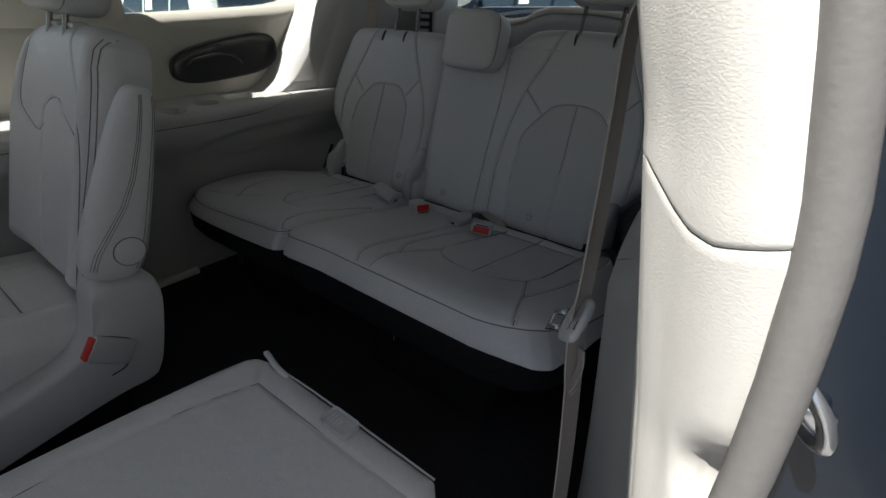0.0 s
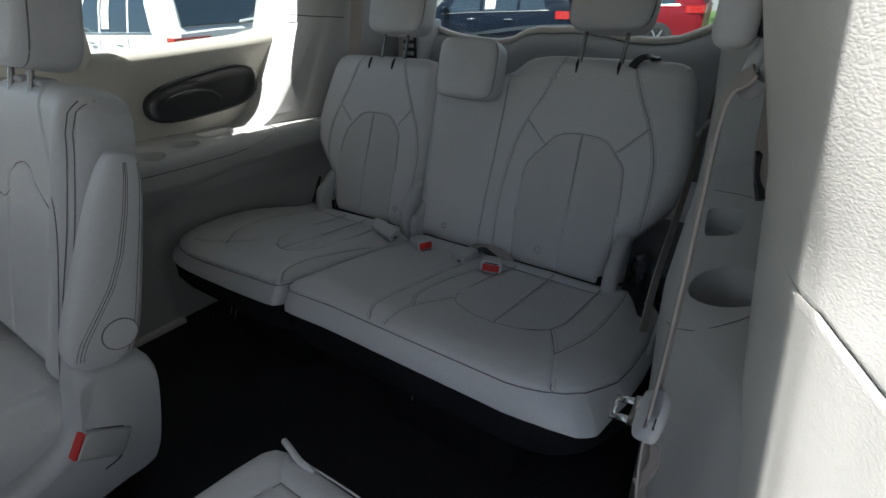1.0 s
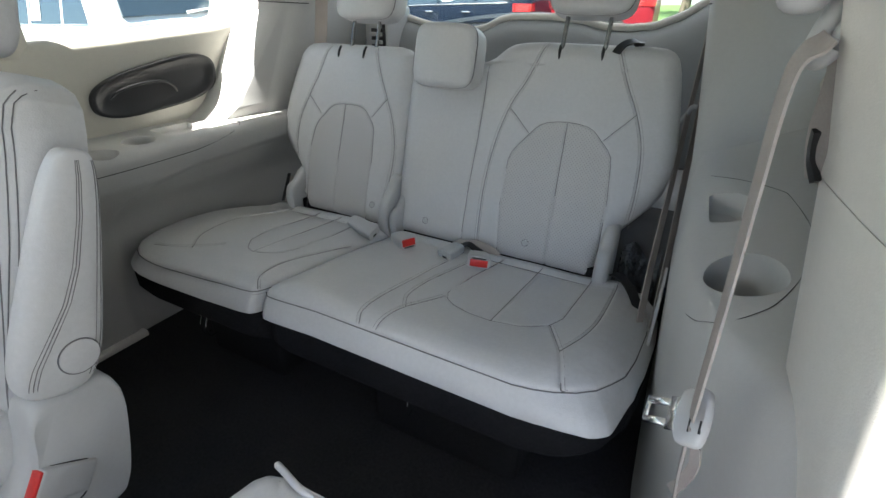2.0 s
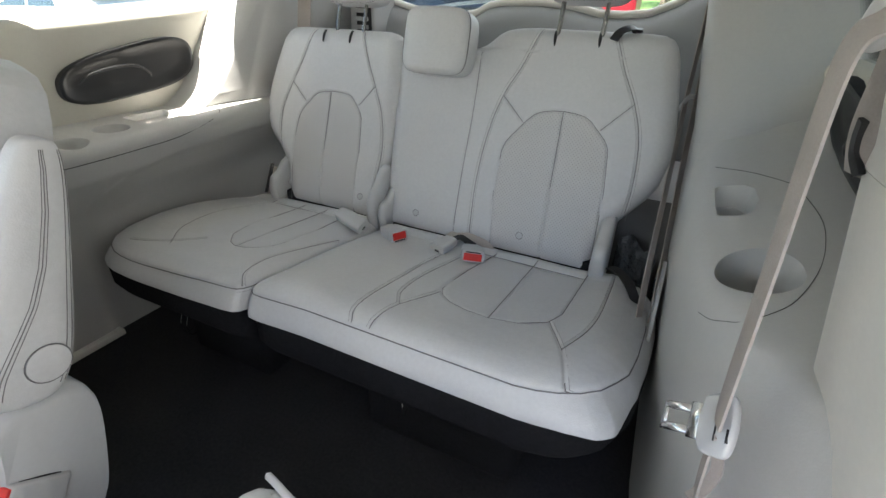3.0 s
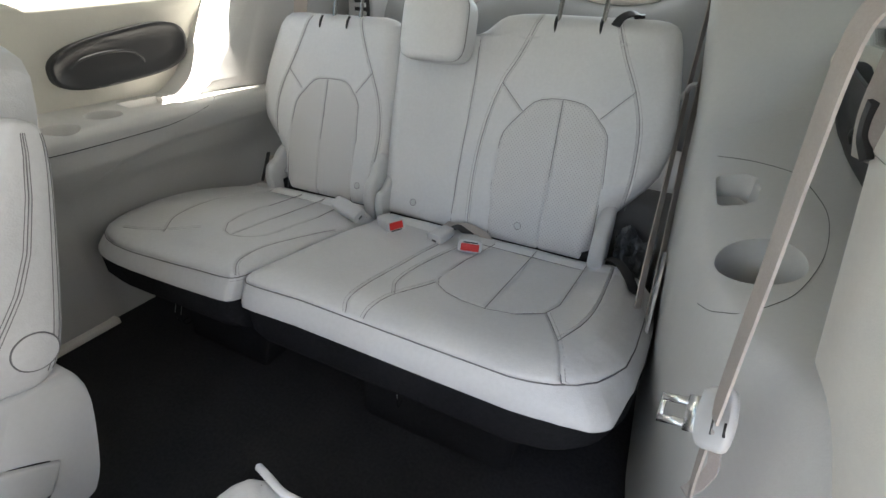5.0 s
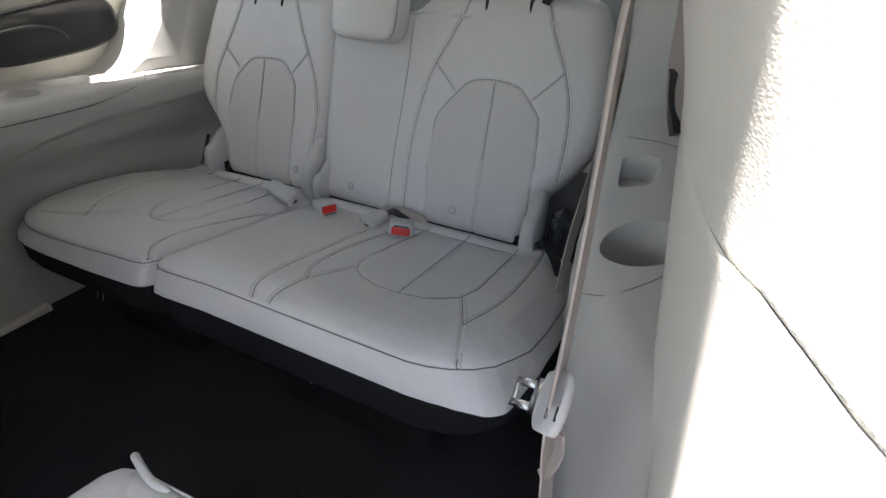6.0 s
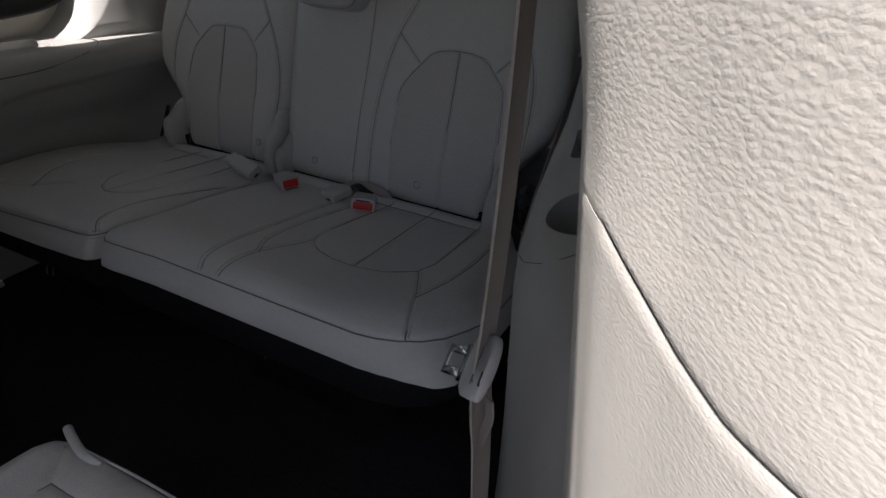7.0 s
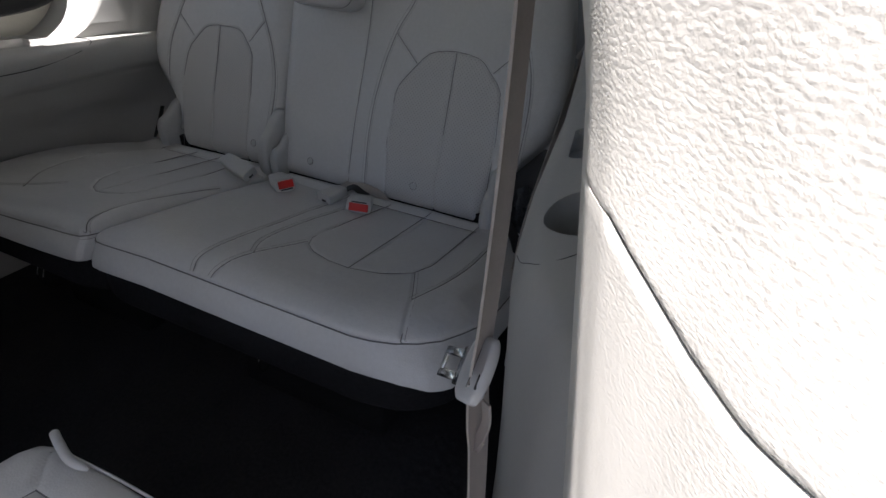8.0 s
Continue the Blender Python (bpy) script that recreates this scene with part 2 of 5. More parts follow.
class Pillow:
    """An upholstered pad over a flat outline, whose sides are left(v) and right(v), with rounded edges, sunk seams and a panel of other leather."""

    def __init__(self, left, right, v0, v1, nu, nv, edge, rise, place, seams=(), groove=0.004, width=0.0035, panel=None, extra=None, skirt=None):
        self.place, self.extra = place, extra
        vs, ss = spaced(v0, v1, nv), spaced(0, 1, nu)
        P = np.array([[left(v) + (right(v) - left(v)) * s, v] for v in vs for s in ss])
        rim = [(left(v), v) for v in vs] + [(right(v), v) for v in vs[::-1]]
        rim.append(rim[0])
        d = off_lines(P, [rim])
        t = np.clip(d / edge, 0, 1)
        self.rise, self.edge, self.rim = rise, edge, rim
        H = rise * np.sqrt(np.clip(1 - (1 - t) ** 2, 0, 1))
        if seams:
            H = H - groove * np.exp(-(off_lines(P, seams) / width) ** 2) * np.clip(d / 0.004, 0, 1)
        if extra:
            H = H + np.array([extra(u, v) for u, v in P]) * np.clip(d / 0.05, 0, 1)
        self.bm = bm = bmesh.new()
        V = [bm.verts.new(place(u, v, h)) for (u, v), h in zip(P, H)]
        n = nu + 1
        slot = inside(P, panel) if panel else np.zeros(len(P), bool)
        for j in range(nv):
            for i in range(nu):
                k = j * n + i
                f = bm.faces.new((V[k], V[k + 1], V[k + n + 1], V[k + n]))
                if slot[k] and slot[k + n + 1]:
                    f.material_index = 1
        ring = [j * n for j in range(nv + 1)] + [nv * n + i for i in range(1, nu + 1)] + [j * n + nu for j in range(nv - 1, -1, -1)] + [i for i in range(nu - 1, 0, -1)]
        last = [V[k] for k in ring]
        for step in skirt or [lambda p: place(p[0], p[1], -0.03)]:
            nxt = [bm.verts.new(step(P[k])) for k in ring]
            for a in range(len(ring)):
                b = (a + 1) % len(ring)
                bm.faces.new((last[a], last[b], nxt[b], nxt[a]))
            last = nxt
        bm.faces.new(last)

    def heights(self, P):
        P = np.array(P, float).reshape(-1, 2)
        d = off_lines(P, [self.rim])
        t = np.clip(d / self.edge, 0, 1)
        h = self.rise * np.sqrt(np.clip(1 - (1 - t) ** 2, 0, 1))
        if self.extra:
            h = h + np.array([self.extra(u, v) for u, v in P]) * np.clip(d / 0.05, 0, 1)
        return h

    def height(self, u, v):
        return float(self.heights([(u, v)])[0])

    def cords(self, seams, radius, sink):
        bm = bmesh.new()
        for ln in seams:
            tube(bm, [self.place(u, v, h - sink) for (u, v), h in zip(ln, self.heights(ln))], radius, 5)
        return bm

    def twins(self, seams, offs, radius=0.0007, sink=0.0002):
        """Thin lines of stitching that run beside each seam, at the given distances."""
        bm = bmesh.new()
        for ln in seams:
            pts = [Vector(p) for p in ln]
            for off in offs:
                side = []
                for i, p in enumerate(pts):
                    d = (pts[min(i + 1, len(pts) - 1)] - pts[max(i - 1, 0)]).normalized()
                    side.append((p.x - d.y * off, p.y + d.x * off))
                dense = [(a[0] + (b[0] - a[0]) * k / 4, a[1] + (b[1] - a[1]) * k / 4) for a, b in zip(side, side[1:]) for k in range(4)] + [side[-1]]
                fall = 0.0034 * math.exp(-(off / 0.0028) ** 2)
                tube(bm, [self.place(u, v, h - sink - fall) for (u, v), h in zip(dense, self.heights(dense))], radius, 5)
        return bm


def loft(bm, loops, caps=True):
    """A closed skin over loops of points, one after the other."""
    rings = [[bm.verts.new(p) for p in lp] for lp in loops]
    k = len(rings[0])
    for a, b in zip(rings, rings[1:]):
        for j in range(k):
            bm.faces.new((a[j], a[(j + 1) % k], b[(j + 1) % k], b[j]))
    if caps:
        bm.faces.new(rings[0][::-1])
        bm.faces.new(rings[-1])


def cut(ob, bm):
    """Carve the closed mesh bm out of ob."""
    bmesh.ops.recalc_face_normals(bm, faces=bm.faces)
    me = bpy.data.meshes.new("tool")
    bm.to_mesh(me)
    bm.free()
    tool = new("tool", me)
    mod = ob.modifiers.new("carve", "BOOLEAN")
    mod.operation, mod.object, mod.solver = "DIFFERENCE", tool, "EXACT"
    made = bpy.data.meshes.new_from_object(ob.evaluated_get(bpy.context.evaluated_depsgraph_get()))
    ob.modifiers.clear()
    old = ob.data
    ob.data = made
    made.name = old.name
    bpy.data.objects.remove(tool)
    bpy.data.meshes.remove(me)
    bpy.data.meshes.remove(old)
    made.polygons.foreach_set("use_smooth", [True] * len(made.polygons))
    made.set_sharp_from_angle(angle=radians(38))


def cone(bm, centre, r0, r1, z0, z1, n=40, squash=1.0, round_foot=True):
    """A tapering cup form, from radius r0 at z0 (below) to r1 at z1."""
    steps = [(r0 * 0.85, z0), (r0, z0 + 0.006), (r1, z1 - 0.006), (r1 + 0.001, z1 - 0.0015), (r1 + 0.003, z1 + 0.0015), (r1 + 0.004, z1 + 0.03)]
    loft(bm, [[(centre[0] + r * math.cos(a * math.tau / n), centre[1] + r * squash * math.sin(a * math.tau / n), z) for a in range(n)] for r, z in steps])


def glass(name, tint):
    m = bpy.data.materials.new(name)
    m.use_nodes = True
    n, l = m.node_tree.nodes, m.node_tree.links
    n.remove(n["Principled BSDF"])
    clear, gloss, mix, fr = n.new("ShaderNodeBsdfTransparent"), n.new("ShaderNodeBsdfGlossy"), n.new("ShaderNodeMixShader"), n.new("ShaderNodeFresnel")
    clear.inputs["Color"].default_value = (*tint, 1)
    gloss.inputs["Roughness"].default_value = 0.02
    fr.inputs["IOR"].default_value = 1.35
    l.new(fr.outputs[0], mix.inputs[0])
    l.new(clear.outputs[0], mix.inputs[1])
    l.new(gloss.outputs[0], mix.inputs[2])
    l.new(mix.outputs[0], n["Material Output"].inputs["Surface"])
    return m


TINT = glass("tinted_window_glass", (0.80, 0.84, 0.82))

# ---- ground ----
ASPHALT = material("worn_asphalt", (0.22, 0.215, 0.205), 0.9, bumps=(("noise", 90, 0.6, 0.01), ("noise", 4, 0.3, 0.05)), vary=0.2, vary_scale=0.8)


def ground_z(x, y):
    return -0.36 + 0.04 * y + 0.02 * x


bm = bmesh.new()
bmesh.ops.create_grid(bm, x_segments=20, y_segments=20, size=400)
for v in bm.verts:
    v.co.z = ground_z(v.co.x, v.co.y)
solid("ground", bm, ASPHALT, "grey worn asphalt of a car lot", "ground", kind="structure")

# unseen plain wall, added on the open door's side to hold back daylight
BLOCKER_GREY = material("blocker_grey", (0.25, 0.25, 0.25), 0.9, bumps=(("noise", 30, 0.5, 0.01),), vary=0.15, vary_scale=0.6)
bm = bmesh.new()
box(bm, (2.1, -2.6, -0.6), (2.3, 5.0, 2.3), 0.01)
solid("door_light_blocker", bm, BLOCKER_GREY, "plain unseen wall added to hold back daylight at the door", "wall", kind="structure")

# ---- van floor, roof and walls ----
bm = bmesh.new()
box(bm, (-0.80, -1.7, -0.06), (0.80, 1.80, 0.0))
solid("floor", bm, CARPET, "black carpet on the van floor", "floor", kind="structure")
bm = bmesh.new()
box(bm, (0.80, -1.2, -0.12), (0.97, 0.14, -0.004), 0.01)
solid("door_sill", bm, HARD, "grey plastic sill of the sliding door opening", "sill", kind="structure")


def roof_side(u, v):
    """Half the roof's width: narrower over the door openings."""
    return (0.738 + 0.17 * min(max((v - 0.12) / 0.1, 0), 1)) if u > 0 else 0.782


bm = bmesh.new()
shell(bm, lambda u, v: (u * roof_side(u, v), v, 1.25 - 0.06 * abs(u) ** 6 - 0.03 * max(v - 0.8, 0)), line(-1, 1, 24), line(-1.7, 1.62, 32), (0, 0, 0.05))
solid("ceiling", bm, HEADLINER, "pale cloth headliner of the van", "ceiling", kind="structure")


# the quarter panels: a prism along the van, with a ledge on top
def left_section(y):
    b = 0.03 * math.exp(-((y - 0.72) / 0.22) ** 2)          # over the wheel
    pts = [(-0.765, 0.0), (-0.758 + b * 0.3, 0.12), (-0.750 + b * 0.5, 0.30), (-0.738 + b * 0.4, 0.40), (-0.692 + 0.4 * b, 0.46), (-0.647, 0.52), (-0.633, 0.556),
           (-0.628, 0.578), (-0.630, 0.596), (-0.640, 0.608), (-0.656, 0.614), (-0.86, 0.622), (-0.98, 0.622), (-0.98, 0.0)]
    pts = [(x + (0.010 * max(0, 1 - abs(y - 0.45) / 0.25) if 0.5 < z < 0.615 else 0), z) for x, z in pts]
    wall = table([(z, x) for x, z in pts[:8]])
    dip = min(max((y - 0.44) / 0.03, 0), 1)
    out = []
    for z in line(0.0, 0.44, 12) + line(0.452, 0.552, 12) + [0.566, 0.578, 0.588]:
        k = min(max((crease(y) - z) / 0.016, 0), 1)
        out.append((wall(z) - 0.015 * dip * k * k * (3 - 2 * k), z))
    return [(x, y, z) for x, z in out + pts[8:]]


crease = table([(-2.0, 0.40), (0.44, 0.41), (0.476, 0.453), (0.558, 0.506), (0.68, 0.530), (0.93, 0.541), (1.8, 0.545)])
bm = bmesh.new()
loft(bm, [left_section(y) for y in line(-1.6, 0.36, 14) + line(0.39, 1.02, 46) + line(1.08, 1.75, 8)])
quarter_left = solid("wall_left_lower", bm, TRIM, "grey moulded quarter trim with a ledge", "trim", kind="structure")
CUPS_LEFT = [(-0.672, 0.458), (-0.716, 0.590)]
for cx, cy in CUPS_LEFT:
    bm = bmesh.new()
    cone(bm, (cx, cy), 0.034, 0.043, 0.548, 0.6165)
    cut(quarter_left, bm)
bm = bmesh.new()
box(bm, (-0.80, 0.67, 0.598), (-0.70, 0.80, 0.66), 0.012)
cut(quarter_left, bm)

inner = table([(0.10, 0.90), (0.16, 0.880), (0.22, 0.852), (0.30, 0.806), (0.38, 0.757), (0.45, 0.732), (0.55, 0.712), (0.65, 0.700), (0.8, 0.695), (1.0, 0.690), (1.8, 0.69)])


def ledge_z(x, y):
    """The top of the ledge: it falls towards the seat and rises to the rear pillar."""
    return 0.629 + 0.27 * (min(x, 0.90) - 0.787) + 0.2 * max(y - 0.545, 0) + 0.1 * max(y - 0.70, 0)


def right_section(y):
    x = inner(y)
    e = ledge_z(x + 0.036, y)
    far = 0.925 if y < 0.27 else 1.0        # it stays inside the jamb
    pts = [(x + 0.035, 0.0), (x + 0.03, 0.12), (x + 0.018, 0.30), (x + 0.005, 0.45), (x - 0.004, e - 0.075), (x, e - 0.040), (x + 0.006, e - 0.021), (x + 0.014, e - 0.010), (x + 0.024, e - 0.004), (x + 0.036, e)]
    pts += [(a, ledge_z(a, y)) for a in (x + 0.036 + (far - x - 0.036) * t for t in (0.2, 0.4, 0.6, 0.8, 1.0))]
    return [(a, y, z) for a, z in pts] + [(far, y, 0.0)]


bm = bmesh.new()
loft(bm, [right_section(y) for y in line(0.15, 1.75, 56)])
quarter_right = solid("wall_right_lower", bm, TRIM, "grey moulded quarter trim with a ledge", "trim", kind="structure")
bm = bmesh.new()
cone(bm, (0.787, 0.548), 0.044, 0.0535, 0.50, 0.69, squash=1.12)
cut(quarter_right, bm)
bm = bmesh.new()
lp = [(0.733, 0.700), (0.739, 0.694), (0.768, 0.694), (0.784, 0.704), (0.790, 0.735), (0.784, 0.766), (0.768, 0.778), (0.733, 0.778), (0.727, 0.772)]
loft(bm, [[(0.755 + (x - 0.755) * k + d, 0.736 + (y - 0.736) * k, z) for x, y in lp] for z, k, d in ((0.572, 0.80, -0.002), (0.580, 0.90, 0), (0.634, 0.98, 0), (0.70, 1.02, 0), (0.80, 1.05, 0))])
cut(quarter_right, bm)


# the panels over the ledges, below the quarter windows
def over_ledge(s, y0, y1, x0, top, tilt=0.06):
    def f(u, v):
        z = 0.615 + (top(u) - 0.615) * v
        sill = 0.0 if v < 0.9 else (v - 0.9) * 0.3
        return (s * (x0 - tilt * 0.257 * v + sill), u, z - (0.004 if v > 0.97 else 0))
    bm = bmesh.new()
    shell(bm, f, line(y0, y1, 48), [0, 0.2, 0.4, 0.6, 0.8, 0.88, 0.92, 0.96, 1.0], (s * 0.11, 0, -0.004))
    return bm


solid("wall_left_upper", over_ledge(-1, -1.6, 1.25, 0.835, table([(-1.6, 0.872), (0.2, 0.872), (0.48, 0.881), (0.67, 0.893), (0.84, 0.906), (0.95, 0.914), (1.05, 0.926), (1.10, 0.942), (1.15, 0.968), (1.20, 1.02), (1.25, 1.10)])), CREAM, "cream moulded panel below the quarter window", "trim", kind="structure")
solid("wall_right_upper", over_ledge(1, 0.30, 1.25, 0.945, lambda y: 0.872, 0.33), CREAM, "cream moulded panel below the quarter window", "trim", kind="structure")


# rear roof pillars, leaning back
def rear_pillar(s, pts):
    bm = bmesh.new()
    loops = []
    for z in [0.60, 0.625, 0.634, 0.642, 0.652, 0.665, 0.68, 0.70] + line(0.75, 1.27, 8):
        lp = curve([(x, y, 0) for x, y in pts], 6)
        k = 0.38 * (z - 0.65)
        tuck = 0.15 * (z - 0.62)
        out = [(s * (p.x - tuck * min(max((0.90 - p.x) / 0.15, 0), 1)), p.y + k * (1 if p.y < 1.3 else 0.5) - ((0.05 * max((0.70 - z) / 0.07, 0) ** 2 if s < 0 else 0.09 * max((0.84 - z) / 0.14, 0) ** 2) + (0.085 * min(max((0.95 - z) / 0.26, 0), 1) if s < 0 else 0) if p.y < 1.06 else 0), z) for p in lp]
        out += [(s * 0.97, 1.72, z), (s * 0.97, pts[0][1] + k, z)]
        loops.append(out)
    loft(bm, loops)
    return bm


solid("pillar_rear_left", rear_pillar(-1, [(0.93, 0.985), (0.87, 0.985), (0.835, 0.988), (0.795, 1.000), (0.755, 1.025), (0.722, 1.065), (0.702, 1.13), (0.695, 1.35), (0.70, 1.70)]), TRIM,
      "grey moulded rear roof pillar trim", "pillar", kind="structure")
solid("pillar_rear_right", rear_pillar(1, [(0.92, 0.965), (0.88, 0.965), (0.845, 0.965), (0.79, 0.970), (0.725, 0.992), (0.697, 1.04), (0.692, 1.15), (0.692, 1.35), (0.692, 1.70)]), TRIM,
      "grey moulded rear roof pillar trim", "pillar", kind="structure")

for s_, pts in ((-1, [(0.800, 1.085, 0.985), (0.765, 1.095, 0.980), (0.715, 1.130, 0.975), (0.665, 1.190, 0.972), (0.640, 1.26, 0.970)]), (1, [(0.800, 1.095, 0.992), (0.735, 1.105, 0.985), (0.672, 1.125, 0.980), (0.640, 1.165, 0.978)])):
    bm = bmesh.new()
    tube(bm, curve([(s_ * x, y, z) for x, y, z in pts], 8), 0.0016, 6)
    solid("trim_joint_pillar", bm, BLACK, "fine dark joint across the rear pillar trim", "trim joint", kind="structure")

# pillars between the windows on the far side
for n_, (a, b) in enumerate(((0.12, 0.455), (-1.05, -0.85))):
    bm = bmesh.new()
    loft(bm, [[(x + 0.33 * (z - 0.87), y - 0.10 * (z - 0.87), z) for x, y in ((-0.83, a), (-0.80, a + 0.03), (-0.795, (a + b) / 2), (-0.80, b - 0.05), (-0.835, b), (-0.90, b), (-0.90, a))] for z in line(0.84, 1.27, 8)])
    solid("pillar_left_%d" % (n_ + 1), bm, CREAM, "cream moulded pillar trim between side windows", "pillar", kind="structure")

# side glass
for nm, s, y0, y1 in (("window_1", -1, 0.40, 1.30), ("window_2", -1, -0.88, 0.14), ("window_3", -1, -1.7, -1.0), ("window_4", 1, 0.34, 1.30)):
    bm = bmesh.new()
    xo = 0.875 if s < 0 else 0.925
    shell(bm, lambda u, v: (s * (xo - 0.33 * (v - 0.86)), u, v), line(y0, y1, 4), line(0.86, 1.27, 4), (s * 0.004, 0, 0))
    solid(nm, bm, TINT, "tinted side window glass", "window", kind="structure", smooth=False).visible_shadow = False

# front end, closed plainly by an unseen panel, high enough to cut windscreen light
bm = bmesh.new()
box(bm, (-0.95, -1.78, -0.1), (0.95, -1.70, 0.97))
solid("wall_front", bm, HARD, "plain unseen panel added to close the front and cut windscreen light", "wall", kind="structure")

# tailgate: low trim with a waved upper edge, the glass over it, the header
brow = table([(-0.72, 1.04), (-0.62, 0.965), (-0.533, 0.923), (-0.44, 0.899), (-0.36, 0.885), (-0.27, 0.877), (-0.197, 0.876), (-0.134, 0.886), (-0.083, 0.913), (-0.033, 0.925), (0.113, 0.929), (0.24, 0.918), (0.315, 0.901), (0.40, 0.899), (0.478, 0.907), (0.562, 0.942), (0.64, 1.00), (0.72, 1.06)])


def gate(u, v):
    top = brow(u)
    rounded = 0.0 if v < 0.85 else ((v - 0.85) / 0.15) ** 2 * 0.05
    return (u, 1.66 - 0.16 * min((1 - v) / 0.4, 1) + rounded + 0.05 * u * u, 0.05 + (top - 0.05) * (v if v < 0.85 else 0.85 + 0.15 * math.sin((v - 0.85) / 0.15 * math.pi / 2)))


bm = bmesh.new()
shell(bm, gate, line(-0.72, 0.72, 72), line(0, 0.85, 8) + line(0.87, 1.0, 7), (0, 0.06, 0.0))
solid("tailgate_trim", bm, GATE, "grey tailgate trim with a waved upper edge", "trim", kind="structure")
bm = bmesh.new()
shell(bm, lambda u, v: (u, 1.84 + 0.05 * u * u - 0.45 * (v - 0.85), v), line(-0.85, 0.85, 8), line(0.85, 1.32, 4), (0, 0.004, 0))
solid("window_5", bm, TINT, "rear window glass of the tailgate", "window", kind="structure", smooth=False).visible_shadow = False
bm = bmesh.new()
box(bm, (-0.80, 1.55, 1.20), (0.80, 1.68, 1.30), 0.02)
solid("tailgate_header", bm, CREAM, "cream trim over the rear window", "trim", kind="structure")


# ---- the near pillar behind the sliding door ----
def lean(z):
    return 0.17 * (0.87 - z) if z < 0.87 else 0.30 * (0.87 - z)


NEAR = curve([(0.800, 0.375, 0), (0.782, 0.355, 0), (0.778, 0.33, 0), (0.786, 0.24, 0), (0.796, 0.165, 0), (0.806, 0.130, 0), (0.816, 0.112, 0), (0.831, 0.093, 0), (0.849, 0.0725, 0), (0.869, 0.0555, 0), (0.890, 0.047, 0), (0.908, 0.048, 0), (0.922, 0.058, 0)], 6)
seal_x = table([(-0.2, 0.930), (0.5, 0.930), (0.695, 0.9275), (0.77, 0.9235), (0.842, 0.9155), (0.937, 0.8925), (1.05, 0.860), (1.30, 0.790)])
NEAR = [(p.x, p.y) for p in NEAR] + [(0.99, 0.13), (0.99, 0.375)]
split_z = table([(0.0, 0.842), (0.778, 0.838), (0.80, 0.838), (0.81, 0.840), (0.824, 0.831), (0.836, 0.822), (0.85, 0.816), (0.865, 0.817), (0.885, 0.826), (0.905, 0.834), (0.99, 0.836)])


def near_point(k, z, sunk=0.0):
    x, y = NEAR[k]
    if z > 0.85 and y > 0.25:
        y = 0.25 + (y - 0.25) * (1 - 0.55 * min((z - 0.85) / 0.12, 1))
    dent = 0.0
    if x > 0.83:
        low = 0.655 + 0.9 * (x - 0.85)
        dent = 0.028 * min(max((low - z) / 0.035, 0), 1) * min(max((x - 0.845) / 0.03, 0), 1) * min(max((z - 0.45 - 1.6 * (0.93 - x)) / 0.06, 0), 1)
    back = 0.0 if y > 0.2 else min(max((0.835 - z) * 0.13, 0.0), 0.03) * min((0.2 - y) / 0.06, 1)
    if y < 0.2:
        back += 0.05 * min(max((0.95 - z), 0.0), 0.115) * min(max((0.885 - x) / 0.05, 0.0), 1.0) * min((0.2 - y) / 0.06, 1)
    return (min(x + lean(z), seal_x(z) - 0.001) + sunk * (1 if x < 0.80 else 0.3), y + dent + back + sunk * (1 if x > 0.81 and y < 0.2 else 0), z)


def near_loops(z0, z1, n, e0, e1):
    """Rows of the pillar between two heights given for each point of its section; e0, e1: the rows that turn in at the joint."""
    loops = []
    for t in sorted(set(line(0, 1, n) + ([0.004, 0.010, 0.020] if e0 else []) + ([0.980, 0.990, 0.996] if e1 else []))):
        edge = (t < 0.001 and e0) or (t > 0.999 and e1)
        loops.append([near_point(k, z0(k) + (z1(k) - z0(k)) * t, 0.0013 if edge else 0.0) for k in range(len(NEAR))])
    return loops


bm = bmesh.new()
loft(bm, near_loops(lambda k: -0.05, lambda k: split_z(NEAR[k][0]), 44, False, True))
solid("pillar_near_lower", bm, GRAIN, "pale grained lower pillar trim beside the sliding door", "pillar", kind="structure")
bm = bmesh.new()
loft(bm, near_loops(lambda k: split_z(NEAR[k][0]) + 0.0009, lambda k: 1.28, 20, True, False))
solid("pillar_near_upper", bm, GRAIN, "pale grained upper pillar trim beside the sliding door", "pillar", kind="structure")
# the rubber seal round the door opening, on the pillar's outer edge
bm = bmesh.new()
tube(bm, [(seal_x(z) + 0.003, 0.052, z) for z in line(-0.08, 1.26, 40)], 0.0130, 16)
solid("door_seal", bm, RUBBER, "grey rubber seal round the sliding door opening", "seal", kind="structure")
bm = bmesh.new()
loft(bm, [[(seal_x(z) + 0.004, 0.062, z), (seal_x(z) + 0.010, 0.150, z), (seal_x(z) + 0.018, 0.172, z), (seal_x(z) + 0.10, 0.180, z), (seal_x(z) + 0.13, 0.21, z), (seal_x(z) + 0.13, 0.5, z), (seal_x(z) + 0.002, 0.5, z)] for z in line(-0.2, 1.25, 20)])
solid("door_jamb", bm, PAINT, "dark painted door jamb of the van", "door jamb", kind="structure")

